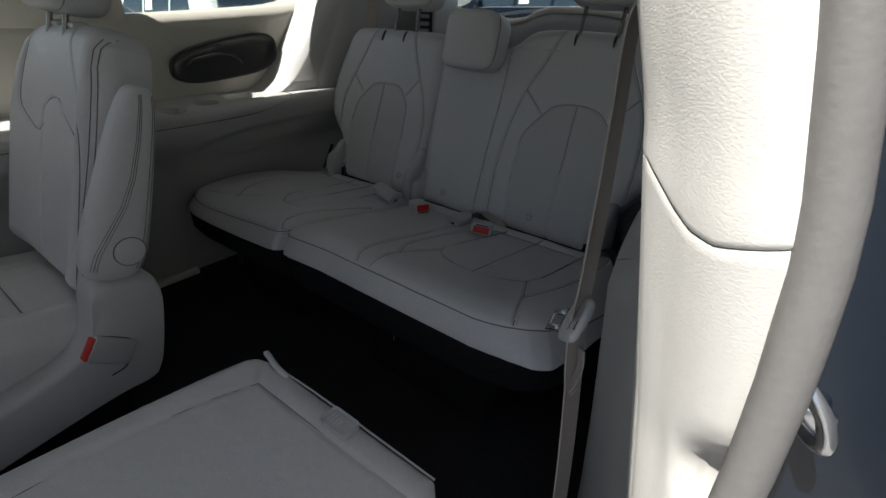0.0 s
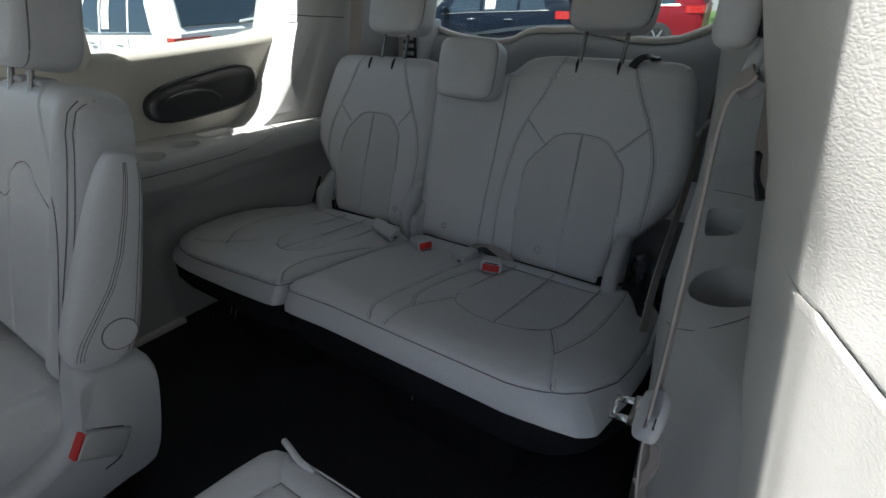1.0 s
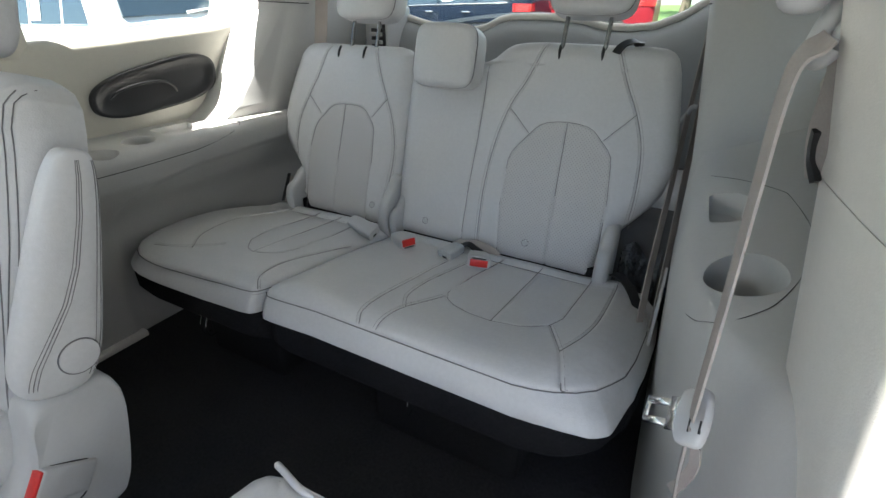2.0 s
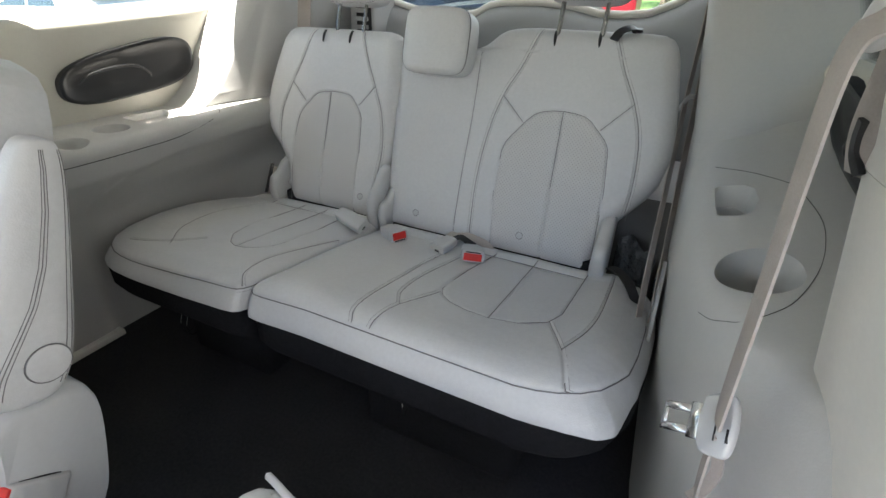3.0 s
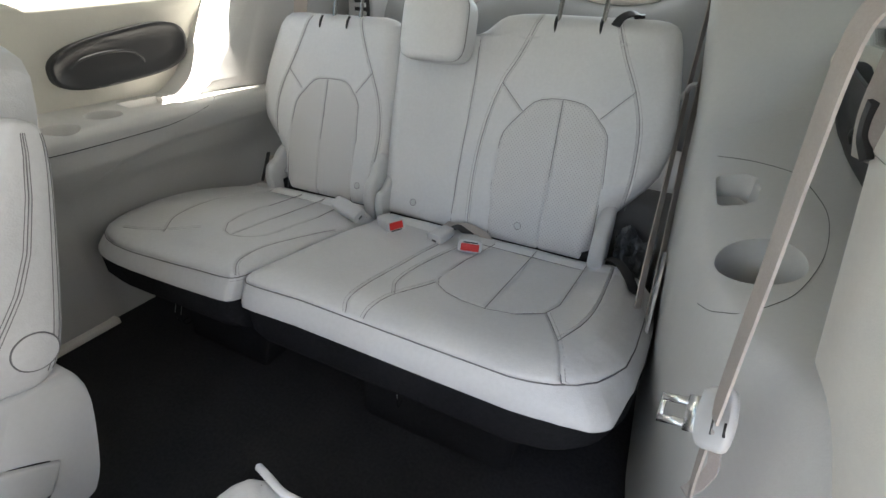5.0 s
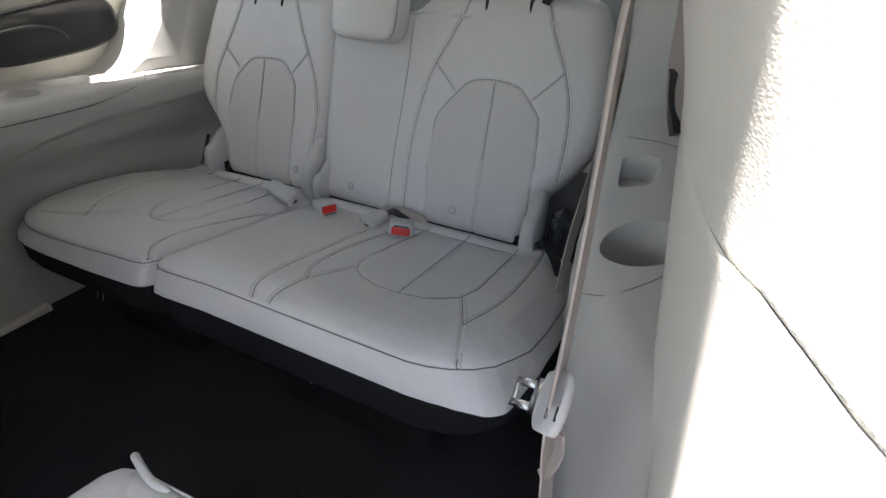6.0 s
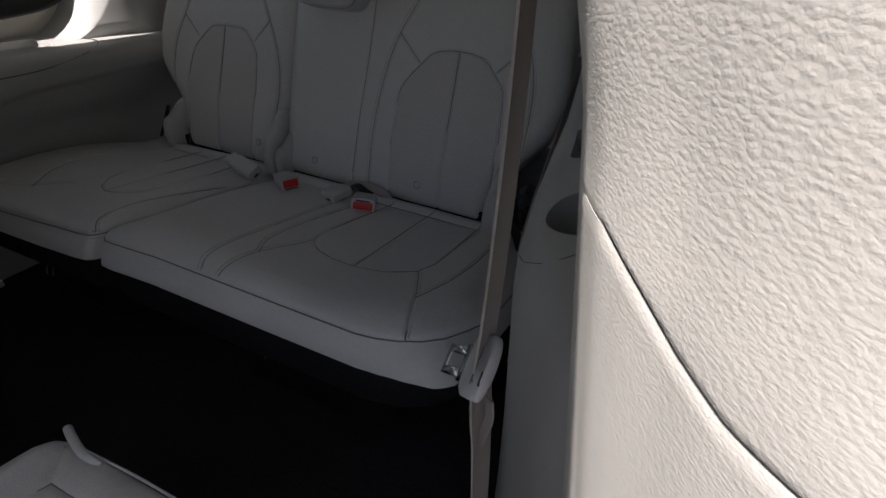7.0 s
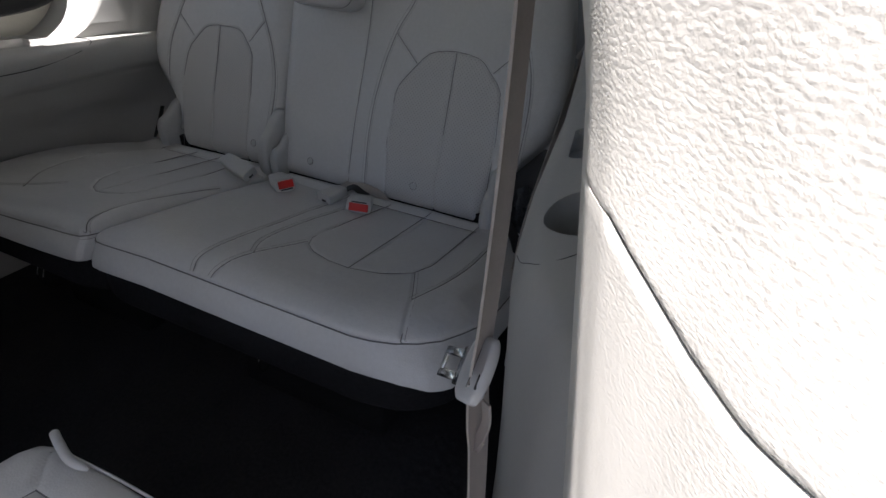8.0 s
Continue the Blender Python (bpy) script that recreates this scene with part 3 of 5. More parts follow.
# rim along the tailgate trim, pale in place of daylight, and the joint along the far ledge
bm = bmesh.new()
tube(bm, [(u, 1.694 + 0.05 * u * u, brow(u) + 0.008) for u in line(-0.71, 0.71, 90)], 0.013, 8)
solid("tailgate_rim", bm, GRAIN, "rim between the tailgate trim and the glass, pale to stand for daylight", "trim", kind="structure")
bm = bmesh.new()
tube(bm, curve([(-0.6285, -0.4, 0.572), (-0.6285, 0.2, 0.572), (-0.6245, 0.30, 0.572), (-0.6185, 0.45, 0.572), (-0.6245, 0.60, 0.573), (-0.6280, 0.72, 0.578), (-0.634, 0.84, 0.600), (-0.668, 0.90, 0.6165), (-0.74, 0.90, 0.6195)], 8), 0.0011, 5)
solid("trim_joint_far", bm, BLACK, "fine dark joint along the ledge", "trim joint", kind="structure")
# darker discs stand in for the shade at the bottom of the cup holders
for cx, cy, z in ((-0.672, 0.458, 0.5485), (-0.716, 0.590, 0.5485), (0.787, 0.545, 0.5005)):
    bm = bmesh.new()
    tube(bm, [(cx, cy, z), (cx, cy, z + 0.003)], 0.024, 28)
    solid("cup_shade_disc", bm, RUBBER, "dark disc added for the shade in a cup holder", "cup mat", kind="structure")

# ---- third-row bench ----
C = 0.42


droop = table([(-0.66, 0.036), (-0.46, 0.036), (-0.30, 0.028), (-0.11, 0.012), (0.06, 0.0), (0.34, 0.0), (0.50, -0.001), (0.58, -0.008), (0.66, -0.010)])


def plane_z(u, v):
    """The height of the welt line's plane: it falls to the back, and the front edge hangs towards the far end."""
    hang = min(max(1 - (v - 0.45) / 0.33, 0), 1)
    return 0.3940 - 0.19 * (v - 0.44) - 0.004 * max(1 - (v - 0.42) / 0.05, 0) - droop(u) * hang * hang * (3 - 2 * hang) - 0.009 * min(max((-u - 0.25) / 0.25, 0), 1)


def cushion_place(u, v, h):
    return (u, v, plane_z(u, v) + h)


def yy(pts):
    return [(u, max(C + 0.98 * v, 0.432)) for u, v in pts]


bench = thing("bench_seat", "light grey leather third-row bench with a split back", "bench", (0.02, 0.7, 0.0))

# cushions
hex_r = yy([(0.285, 0.56), (0.258, 0.378), (0.258, 0.236), (0.272, 0.205), (0.299, 0.184), (0.345, 0.168), (0.395, 0.164), (0.450, 0.182), (0.501, 0.223), (0.519, 0.277), (0.530, 0.545)])
seams_r = [hex_r, yy([(0.394, 0.166), (0.394, 0.55)]), yy([(0.505, 0.225), (0.531, 0.165), (0.551, 0.117), (0.581, 0.019), (0.588, -0.01)]),
           smooth2(yy([(0.551, 0.117), (0.580, 0.205), (0.592, 0.33), (0.594, 0.575)])), smooth2(yy([(0.170, -0.013), (0.156, 0.06), (0.153, 0.247), (0.162, 0.55)])),
           smooth2(yy([(0.211, -0.016), (0.212, 0.04), (0.226, 0.11), (0.262, 0.215)])), smooth2(yy([(0.223, 0.105), (0.196, 0.16), (0.188, 0.24), (0.195, 0.346), (0.217, 0.55)]))]
hex_l = [(-0.112 - 0.70 * (u - 0.112) , v) for u, v in hex_r]
seams_l = [[(-0.112 - 0.70 * (u - 0.112), v) for u, v in ln] for ln in (hex_r, seams_r[1])]
seams_r.append([(-0.10, 0.926), (0.20, 0.926), (0.53, 0.926)])
seams_l.append([(-0.51, 0.926), (-0.3, 0.926), (-0.13, 0.926)])
seams_l += [smooth2(yy([(-0.128, 0.36), (-0.150, 0.24), (-0.172, 0.132), (-0.154, 0.053), (-0.122, 0.0)])), smooth2(yy([(-0.585, 0.06), (-0.52, 0.085), (-0.420, 0.165)])), smooth2(yy([(-0.478, 0.098), (-0.545, 0.19), (-0.55, 0.339), (-0.52, 0.53)]))]


def skirt_z(p):
    """The lower edge of the leather on the cushion's sides."""
    return 0.341 - 0.9 * droop(p[0]) - 0.10 * (p[1] - C)


def skirt():
    def flare(p, k):
        side = min(max((p[0] - 0.40) / 0.2, 0), 1) - min(max((-p[0] - 0.40) / 0.2, 0), 1)
        corner = 0.016 * math.sin(k * math.pi / 2) * math.exp(-((p[0] - 0.62) / 0.06) ** 2 - ((p[1] - 0.47) / 0.06) ** 2)
        return (p[0] + (0.024 if p[0] > 0 else 0.012) * k * side + corner, p[1] - corner - 0.024 * k * (1 if p[1] < 0.49 else max(1 - (p[1] - 0.49) / 0.1, 0)))

    def step(k, t):
        return lambda p: (*flare(p, k), plane_z(*p) * (1 - t) + skirt_z(p) * t)
    return [step(0.10, 0.10), step(0.45, 0.32), step(0.80, 0.60), step(0.98, 0.86), step(1.0, 0.95), step(0.86, 1.0)]


def cushion(left, right, seams, panel, welt):
    def swell(u, v):
        dip = -0.007 * math.exp(-(((u - welt[0]) / 0.13) ** 2 + ((v - 0.74) / 0.16) ** 2))
        bolster = (0.012 if welt[1] > 0 else 0.005) * math.exp(-((u - welt[1]) / 0.06) ** 2) * min(max((v - 0.45) * 8, 0), 1)
        creases = 0.0012 * math.sin(31 * u + 9 * v) * math.sin(23 * v - 6 * u)
        return dip + bolster + creases + 0.010 * min(max((v - 0.928) / 0.02, 0), 1)
    pad = Pillow(left, right, 0.428, 1.02, 260, 230, 0.085 if welt[1] > 0 else 0.060, 0.026, cushion_place, seams, 0.0034, 0.0028, panel, swell, skirt())
    ob = part("seat_cushion", pad.bm, [LEATHER, LEATHER], bench)
    part("seam", pad.cords(seams, 0.0009, 0.0026), SEAM, ob, "sunk seam with its shade put in as a dark cord")
    for ln in seams[2:-1]:
        part("stitching", pad.twins([ln], (0.0062,), 0.0005), THREAD, ob, "grey thread stitching")
    rim = [(u, v) for u, v in pad.rim if v < 0.80]
    k = max(range(len(rim)), key=lambda i: math.dist(rim[i], rim[i - 1]))
    rim = rim[k:] + rim[:k]
    dense = []
    for a, b in zip(rim, rim[1:]):
        k = max(int(math.dist(a, b) / 0.02), 1)
        dense += [(a[0] + (b[0] - a[0]) * i / k, a[1] + (b[1] - a[1]) * i / k) for i in range(k)]
    rim = dense + [rim[-1]]
    ends = [rim[0]] + rim + [rim[-1]]
    out = [Vector((b[1] - a[1], a[0] - b[0])).normalized() for a, b in zip(ends, ends[2:])]
    if out[len(out) // 2].y > 0:
        out = [-o for o in out]
    for name, r, side, down, mat, label in (("welt", 0.0013, 0.0016, 0.0012, SEAM, "sunk seam round the front edge, its shade a dark cord"), ("stitching", 0.0006, 0.0036, 0.0080, THREAD, "grey thread stitching below the welt")):
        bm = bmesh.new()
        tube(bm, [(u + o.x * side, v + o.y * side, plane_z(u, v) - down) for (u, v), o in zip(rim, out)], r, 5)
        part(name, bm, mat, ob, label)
    return pad


left_r = table([(0.428, -0.06), (0.431, -0.088), (0.440, -0.100), (0.457, -0.107), (0.492, -0.110), (1.02, -0.110)])
right_r = table([(0.428, 0.50), (0.431, 0.535), (0.440, 0.570), (0.457, 0.603), (0.482, 0.630), (0.522, 0.651), (0.56, 0.667), (0.64, 0.677), (0.78, 0.684), (0.88, 0.680), (0.95, 0.664), (1.02, 0.63)])
left_l = table([(0.428, -0.51), (0.431, -0.557), (0.440, -0.598), (0.457, -0.636), (0.482, -0.666), (0.522, -0.693), (0.56, -0.708), (0.64, -0.717), (0.78, -0.708), (0.88, -0.682), (0.95, -0.645), (1.02, -0.60)])
right_l = table([(0.428, -0.165), (0.431, -0.138), (0.440, -0.128), (0.457, -0.121), (0.492, -0.118), (1.02, -0.118)])
cushion(left_r, right_r, seams_r, hex_r, (0.39, 0.61))
cushion(left_l, right_l, seams_l, hex_l, (-0.31, -0.60))


def base(left, right, y0, y1):
    bm = bmesh.new()
    vs = spaced(y0, y1, 24)
    lp = [(left(v) + (0.012 if left(v) > -0.3 else -0.026), v - 0.020 * max(1 - (v - 0.428) / 0.1, 0)) for v in vs] + [(right(v) - (0.012 if right(v) < 0.3 else -0.026), v - 0.020 * max(1 - (v - 0.428) / 0.1, 0)) for v in vs[::-1]]
    loft(bm, [[(u + (0.02 if u < c else -0.02) * k, v + 0.02 * k * (1 if v < 0.6 else 0), z - 0.10 * (v - C) - 0.9 * d * droop(u)) for u, v in lp] for z, k, c, d in ((0.340, 0.0, 0, 1.0), (0.270, 0.05, 0, 0.6), (0.252, 0.5, 0, 0.5), (0.246, 1.2, 0, 0.5))])
    return bm


part("seat_base", base(left_r, right_r, 0.428, 0.95), BLACK_FELT, bench, "black felt underside")
part("seat_base", base(left_l, right_l, 0.428, 0.95), BLACK_FELT, bench, "black felt underside")
for x0, x1 in ((0.12, 0.50), (-0.50, -0.20)):
    bm = bmesh.new()
    box(bm, (x0, 0.52, 0.0), (x1, 0.90, 0.235), 0.02)
    part("support_frame", bm, BLACK_FELT, bench, "black carpeted support")
for x, y, z in ((0.272, 0.45, 0.235), (-0.385, 0.44, 0.215)):
    for dx in (0.0, 0.022) if x < 0 else (0.0,):
        bm = bmesh.new()
        tube(bm, curve([(x + dx, y, z), (x + dx + 0.004, y - 0.012, z - 0.025), (x + dx + 0.001, y - 0.004, z - 0.055), (x + dx - 0.005, y + 0.02, z - 0.062)]), 0.0015, 6)
        part("wire_hook", bm, STEEL, bench, "bent steel wire hook")

# backs
BO, BA, BN = Vector((0, 0.985, 0.33)), Vector((0, 0.358, 0.934)), Vector((0, -0.934, 0.358))


def back_place(u, v, h):
    return BO + Vector((u, 0, 0)) + BA * v + BN * (h - 0.022)


# black strips stand in for the shade where the backs meet the cushions
bm = bmesh.new()
for a, b in ((-0.52, -0.155), (-0.095, 0.525)):
    box(bm, (a, 0.985, 0.26), (b, 1.06, 0.345), 0.004)
part("gap_shade_strip", bm, BLACK_FELT, bench, "black strip put in for the shade behind the cushions")


def curved_back(u, v):
    return 0.010 * math.exp(-((v - 0.16) / 0.12) ** 2) + 0.0011 * math.sin(27 * u + 5 * v) * math.sin(19 * v - 7 * u)


arch_r = [(0.247, -0.03), (0.230, 0.14), (0.227, 0.262), (0.233, 0.287), (0.246, 0.308), (0.284, 0.357), (0.299, 0.371), (0.318, 0.379), (0.345, 0.384), (0.371, 0.386), (0.402, 0.384), (0.428, 0.379), (0.445, 0.370), (0.488, 0.328), (0.500, 0.310), (0.505, 0.288), (0.517, 0.20), (0.526, -0.03)]
seams_br = [arch_r, [(0.371, 0.384), (0.381, 0.187), (0.389, -0.01)], smooth2([(0.270, 0.59), (0.236, 0.488), (0.200, 0.410), (0.178, 0.308), (0.172, 0.165), (0.181, -0.01)]), smooth2([(0.112, 0.53), (0.120, 0.379), (0.125, 0.189), (0.128, -0.01)]),
            [(0.200, 0.410), (0.271, 0.344)], [(0.540, 0.424), (0.473, 0.350)], smooth2([(0.457, 0.592), (0.496, 0.503), (0.540, 0.419), (0.569, 0.334), (0.580, 0.224), (0.575, 0.14)])]
left_br = table([(-0.03, -0.075), (0.0, -0.100), (0.05, -0.115), (0.15, -0.128), (0.30, -0.139), (0.45, -0.147), (0.505, -0.145), (0.518, -0.125), (0.524, -0.09), (0.532, 0.09), (0.545, 0.118), (0.575, 0.150), (0.587, 0.172), (0.594, 0.21), (0.597, 0.26)])
right_br = table([(-0.03, 0.49), (0.0, 0.517), (0.05, 0.527), (0.09, 0.537), (0.125, 0.556), (0.168, 0.590), (0.20, 0.615), (0.24, 0.638), (0.30, 0.650), (0.36, 0.648), (0.45, 0.634), (0.54, 0.615), (0.57, 0.604), (0.585, 0.592), (0.594, 0.57), (0.597, 0.54)])
arch_l = [(-0.488, -0.03), (-0.496, 0.10), (-0.495, 0.215), (-0.491, 0.270), (-0.481, 0.295), (-0.445, 0.338), (-0.430, 0.351), (-0.408, 0.358), (-0.378, 0.361), (-0.330, 0.361), (-0.306, 0.357), (-0.290, 0.347), (-0.258, 0.312), (-0.247, 0.292), (-0.243, 0.265), (-0.233, 0.19), (-0.230, -0.03)]
seams_bl = [arch_l, [(-0.378, 0.360), (-0.369, 0.178), (-0.364, -0.01)], smooth2([(-0.475, 0.56), (-0.512, 0.45), (-0.540, 0.378), (-0.566, 0.282), (-0.555, 0.16)]), [(-0.540, 0.378), (-0.477, 0.322)], [(-0.215, 0.392), (-0.263, 0.330)],
            smooth2([(-0.292, 0.56), (-0.257, 0.472), (-0.215, 0.392), (-0.176, 0.311), (-0.156, 0.21), (-0.164, 0.06)])]
left_bl = table([(-0.03, -0.46), (0.0, -0.498), (0.039, -0.515), (0.098, -0.528), (0.145, -0.566), (0.18, -0.604), (0.21, -0.630), (0.25, -0.650), (0.30, -0.658), (0.367, -0.653), (0.462, -0.633), (0.52, -0.617), (0.545, -0.598), (0.558, -0.575), (0.562, -0.53)])
right_bl = table([(-0.03, -0.19), (0.0, -0.158), (0.03, -0.145), (0.09, -0.136), (0.23, -0.131), (0.40, -0.137), (0.50, -0.147), (0.54, -0.158), (0.556, -0.178), (0.562, -0.21)])


def seat_back(left, right, v1, seams, panel, dots):
    pad = Pillow(left, right, -0.014, v1, 300, 270, 0.045, 0.035, back_place, seams, 0.0034, 0.0028, panel, curved_back,
                 [lambda p: back_place(p[0], p[1], -0.012), lambda p: back_place(p[0], p[1], -0.07)])
    ob = part("backrest", pad.bm, [LEATHER, PERFORATED], bench)
    part("seam", pad.cords(seams, 0.0009, 0.0026), SEAM, ob, "sunk seam with its shade put in as a dark cord")
    for ln in (seams[2], seams[-1]):
        for off in (-0.0065, 0.0065):
            part("stitching", pad.twins([ln], (off,), 0.0005), THREAD, ob, "grey thread stitching")
    for u, v in dots:
        bm = bmesh.new()
        tube(bm, [back_place(u, v, pad.height(u, v) + k) for k in (-0.001, 0.0014, 0.0020, 0.0006)], [0.0085, 0.0085, 0.0062, 0.0050], 18)
        part("button", bm, HARD, ob, "small round plastic button")
        bm = bmesh.new()
        tube(bm, [back_place(u + 0.0095 * math.cos(a), v + 0.0095 * math.sin(a), pad.height(u, v) + 0.0002) for a in [math.tau * i / 20 for i in range(20)]], 0.0009, 5, closed=True)
        part("button_ring", bm, SEAM, ob, "fine dark ring round the button")
    return pad, ob


back_r, ob_r = seat_back(left_br, right_br, 0.597, seams_br, arch_r, [(0.326, 0.043), (0.0, 0.04)])
back_l, ob_l = seat_back(left_bl, right_bl, 0.562, seams_bl, arch_l, [(-0.205, 0.05), (-0.505, 0.045)])
for u, v, ob, pad in ((0.308, 0.573, ob_r, back_r), (0.421, 0.575, ob_r, back_r), (-0.438, 0.538, ob_l, back_l), (-0.335, 0.54, ob_l, back_l)):
    bm = bmesh.new()
    n_ = 10
    loft(bm, [[back_place(u + w * math.cos(a * math.tau / n_) - 0.1 * (k), v + k + 0.0, pad.height(u, v + k) + 0.0015 + 0.004 * math.sin(a * math.tau / n_)) for a in range(n_)] for k, w in ((-0.028, 0.0005), (-0.02, 0.003), (-0.005, 0.0045), (0.012, 0.004))])
    part("headrest_slot", bm, BLACK, ob, "dark slit in the leather")

# side hinge covers of the backs
for x0, x1, t_ in ((-0.150, -0.116, 0.13), (-0.108, -0.082, 0.085), (-0.548, -0.515, 0.10), (0.528, 0.564, 0.115)):
    bm = bmesh.new()
    lp = curve([(0.945, 0.30, 0), (0.935, 0.36, 0), (0.945, 0.36 + t_ * 0.4, 0), (0.975, 0.34 + t_ * 0.75, 0), (1.01, 0.345 + t_, 0), (1.05, 0.34 + t_, 0), (1.06, 0.30, 0)], 5)
    loft(bm, [[(x, p.x + d * 0.5, p.y - d * 0.6) for p in lp] for x, d in ((x0, 0.012), (x0 + 0.006, 0.003), (x0 + 0.012, 0.0), (x1 - 0.012, 0.0), (x1 - 0.006, 0.003), (x1, 0.012))])
    part("hinge_cover", bm, HARD, bench, "grey plastic hinge cover")


# headrests
def headrest(parent, centre, size, tilt, posts=()):
    m = Matrix.Translation(centre) @ pose(0, 0, 0, -tilt)
    w, h, d = size
    bm = bmesh.new()
    n_, k_ = 36, 14
    loops = []
    for k in range(k_ + 1):
        t = -1 + 2 * k / k_
        q = (1 - abs(t) ** 3.2) ** (1 / 3.2)
        loops.append([m @ Vector((math.copysign(abs(math.cos(a)) ** 0.42, math.cos(a)) * w / 2 * (0.93 + 0.07 * q) * (0.80 + 0.20 * q), t * d / 2 + 0.012 * math.cos(a) ** 2, math.copysign(abs(math.sin(a)) ** 0.42, math.sin(a)) * h / 2 * (0.82 + 0.18 * q)))
                      for a in [math.tau * i / n_ for i in range(n_)]])
    loft(bm, loops)
    ob = part("headrest", bm, LEATHER, parent)
    bm = bmesh.new()
    tube(bm, [m @ Vector((math.copysign(abs(math.cos(a)) ** 0.42, math.cos(a)) * w / 2 * 0.985, -d * 0.22, math.copysign(abs(math.sin(a)) ** 0.42, math.sin(a)) * h / 2 * 0.985)) for a in [math.tau * i / 48 for i in range(48)]], 0.0014, 5, closed=True)
    part("seam", bm, SEAM, ob, "seam round the edge")
    for x, z0, z1 in posts:
        bm = bmesh.new()
        c = Vector(centre)
        up = Vector((0, 0.30, 0.954))
        a = c + Vector((x, 0, 0)) + up * (z0 - c.z)
        tube(bm, [a, a + up * (z1 - z0)], 0.0058, 10)
        part("headrest_post", bm, POST, ob, "dark chromed steel post")
    return ob


headrest(bench, (0.004, 1.11, 0.838), (0.200, 0.172, 0.095), 14)
headrest(bench, (0.368, 1.24, 1.035), (0.222, 0.19, 0.10), 16, [(-0.056, 0.85, 0.96), (0.056, 0.85, 0.96)])
headrest(bench, (-0.350, 1.24, 1.01), (0.235, 0.19, 0.10), 16, [(-0.05, 0.83, 0.94), (0.05, 0.83, 0.94)])

# ---- buckles and belts of the bench ----
def frame_at(p, ahead, up=(0, 0, 1)):
    """A pose with its x axis along ahead and its z axis near up."""
    x = Vector(ahead).normalized()
    y = Vector(up).cross(x).normalized()
    z = x.cross(y)
    m = Matrix((x, y, z)).transposed().to_4x4()
    m.translation = p
    return m


def buckle(p, ahead, up, red=True, size=(0.078, 0.050, 0.030), label=""):
    m = frame_at(p, ahead, up)
    b = thing("seatbelt_buckle", label or "light grey plastic seatbelt buckle with a red button", "seatbelt buckle", p, group="bench belt buckles")
    l, w, h = size
    bm = bmesh.new()
    n_ = 24
    loops = []
    for t, k in ((-l / 2, 0.70), (-l / 2 + 0.004, 0.84), (-l * 0.2, 0.95), (l * 0.2, 1.0), (l / 2 - 0.003, 1.0), (l / 2, 0.95)):
        loops.append([m @ Vector((t, math.copysign(abs(math.cos(a)) ** 0.45, math.cos(a)) * w / 2 * k, math.copysign(abs(math.sin(a)) ** 0.45, math.sin(a)) * h / 2 * k)) for a in [math.tau * i / n_ for i in range(n_)]])
    loft(bm, loops)
    part("housing", bm, HARD, b)
    bm = bmesh.new()
    q = 0.38 if red else 0.16
    box(bm, (l / 2 - 0.004, -w * q, -h * 0.36), (l / 2 + (0.0022 if red else 0.0006), w * q, h * 0.22 if red else -h * 0.1), 0.0015, 2, m)
    part("button" if red else "slot", bm, RED if red else BLACK, b, "red push button" if red else "dark slot")
    if red:
        bm = bmesh.new()
        box(bm, (l / 2 - 0.003, -w * 0.30, h * 0.26), (l / 2 + 0.0012, w * 0.30, h * 0.36), 0.0005, 1, m)
        part("slot", bm, BLACK, b, "dark slot for the tongue")
    return b


buckle((-0.009, 0.868, 0.354), (0.83, -0.52, 0.16), (0.10, -0.02, -0.99), size=(0.085, 0.052, 0.036))
buckle((0.236, 0.872, 0.354), (0.40, -0.88, 0.22), (0.0, 0.25, 0.97), size=(0.072, 0.062, 0.034))
buckle((-0.150, 0.862, 0.366), (0.96, -0.10, -0.22), (0.1, -0.45, 0.88), False, (0.096, 0.046, 0.032), "grey plastic buckle lying face down")
buckle((0.150, 0.878, 0.354), (-0.25, -0.95, -0.06), (0.0, 0.2, 0.97), False, (0.064, 0.050, 0.028), "grey plastic buckle with a dark slot")


def band(name, pts, width, normal, mat, parent, label="", n=10, thick=0.0012, cup=0.0):
    bm = bmesh.new()
    P = curve(pts, n)
    tube(bm, P, 0, flat=(width / 2, thick, normal), cup=cup)
    return part(name, bm, mat, parent, label)


web = thing("belt_webbing", "grey belt webbing lying between the buckles", "belt strap", (0.18, 0.96, 0.345))
band("strap", [(0.115, 0.975, 0.335), (0.150, 0.952, 0.346), (0.190, 0.958, 0.350), (0.235, 0.962, 0.338), (0.262, 0.955, 0.322)], 0.024, (0, -0.5, 0.86), BELT, web)
band("strap", [(0.145, 0.940, 0.338), (0.168, 0.945, 0.350), (0.195, 0.938, 0.345), (0.215, 0.942, 0.335)], 0.018, (0, -0.4, 0.9), BLACK, web, "black strap end")

# belt beside the bench, with its knotted clip
rb = thing("rear_shoulder_belt", "thin taut beige seatbelt beside the rear pillar", "seatbelt", (0.66, 1.30, 0.70))
band("webbing", [(0.645, 1.52, 1.02), (0.648, 1.41, 0.86), (0.650, 1.30, 0.715)], 0.034, (0.93, -0.3, 0.1), BELT, rb, n=6)
band("webbing", [(0.650, 1.30, 0.715), (0.656, 1.05, 0.55), (0.660, 0.87, 0.43), (0.668, 0.78, 0.31)], 0.034, (0.93, -0.3, 0.2), BELT, rb, n=6)
bm = bmesh.new()
tube(bm, curve([(0.632, 1.295, 0.69), (0.645, 1.285, 0.712), (0.655, 1.275, 0.735), (0.668, 1.27, 0.738)]), [0.006] * 37, 7)
part("clip", bm, HARD, rb, "grey plastic clip")
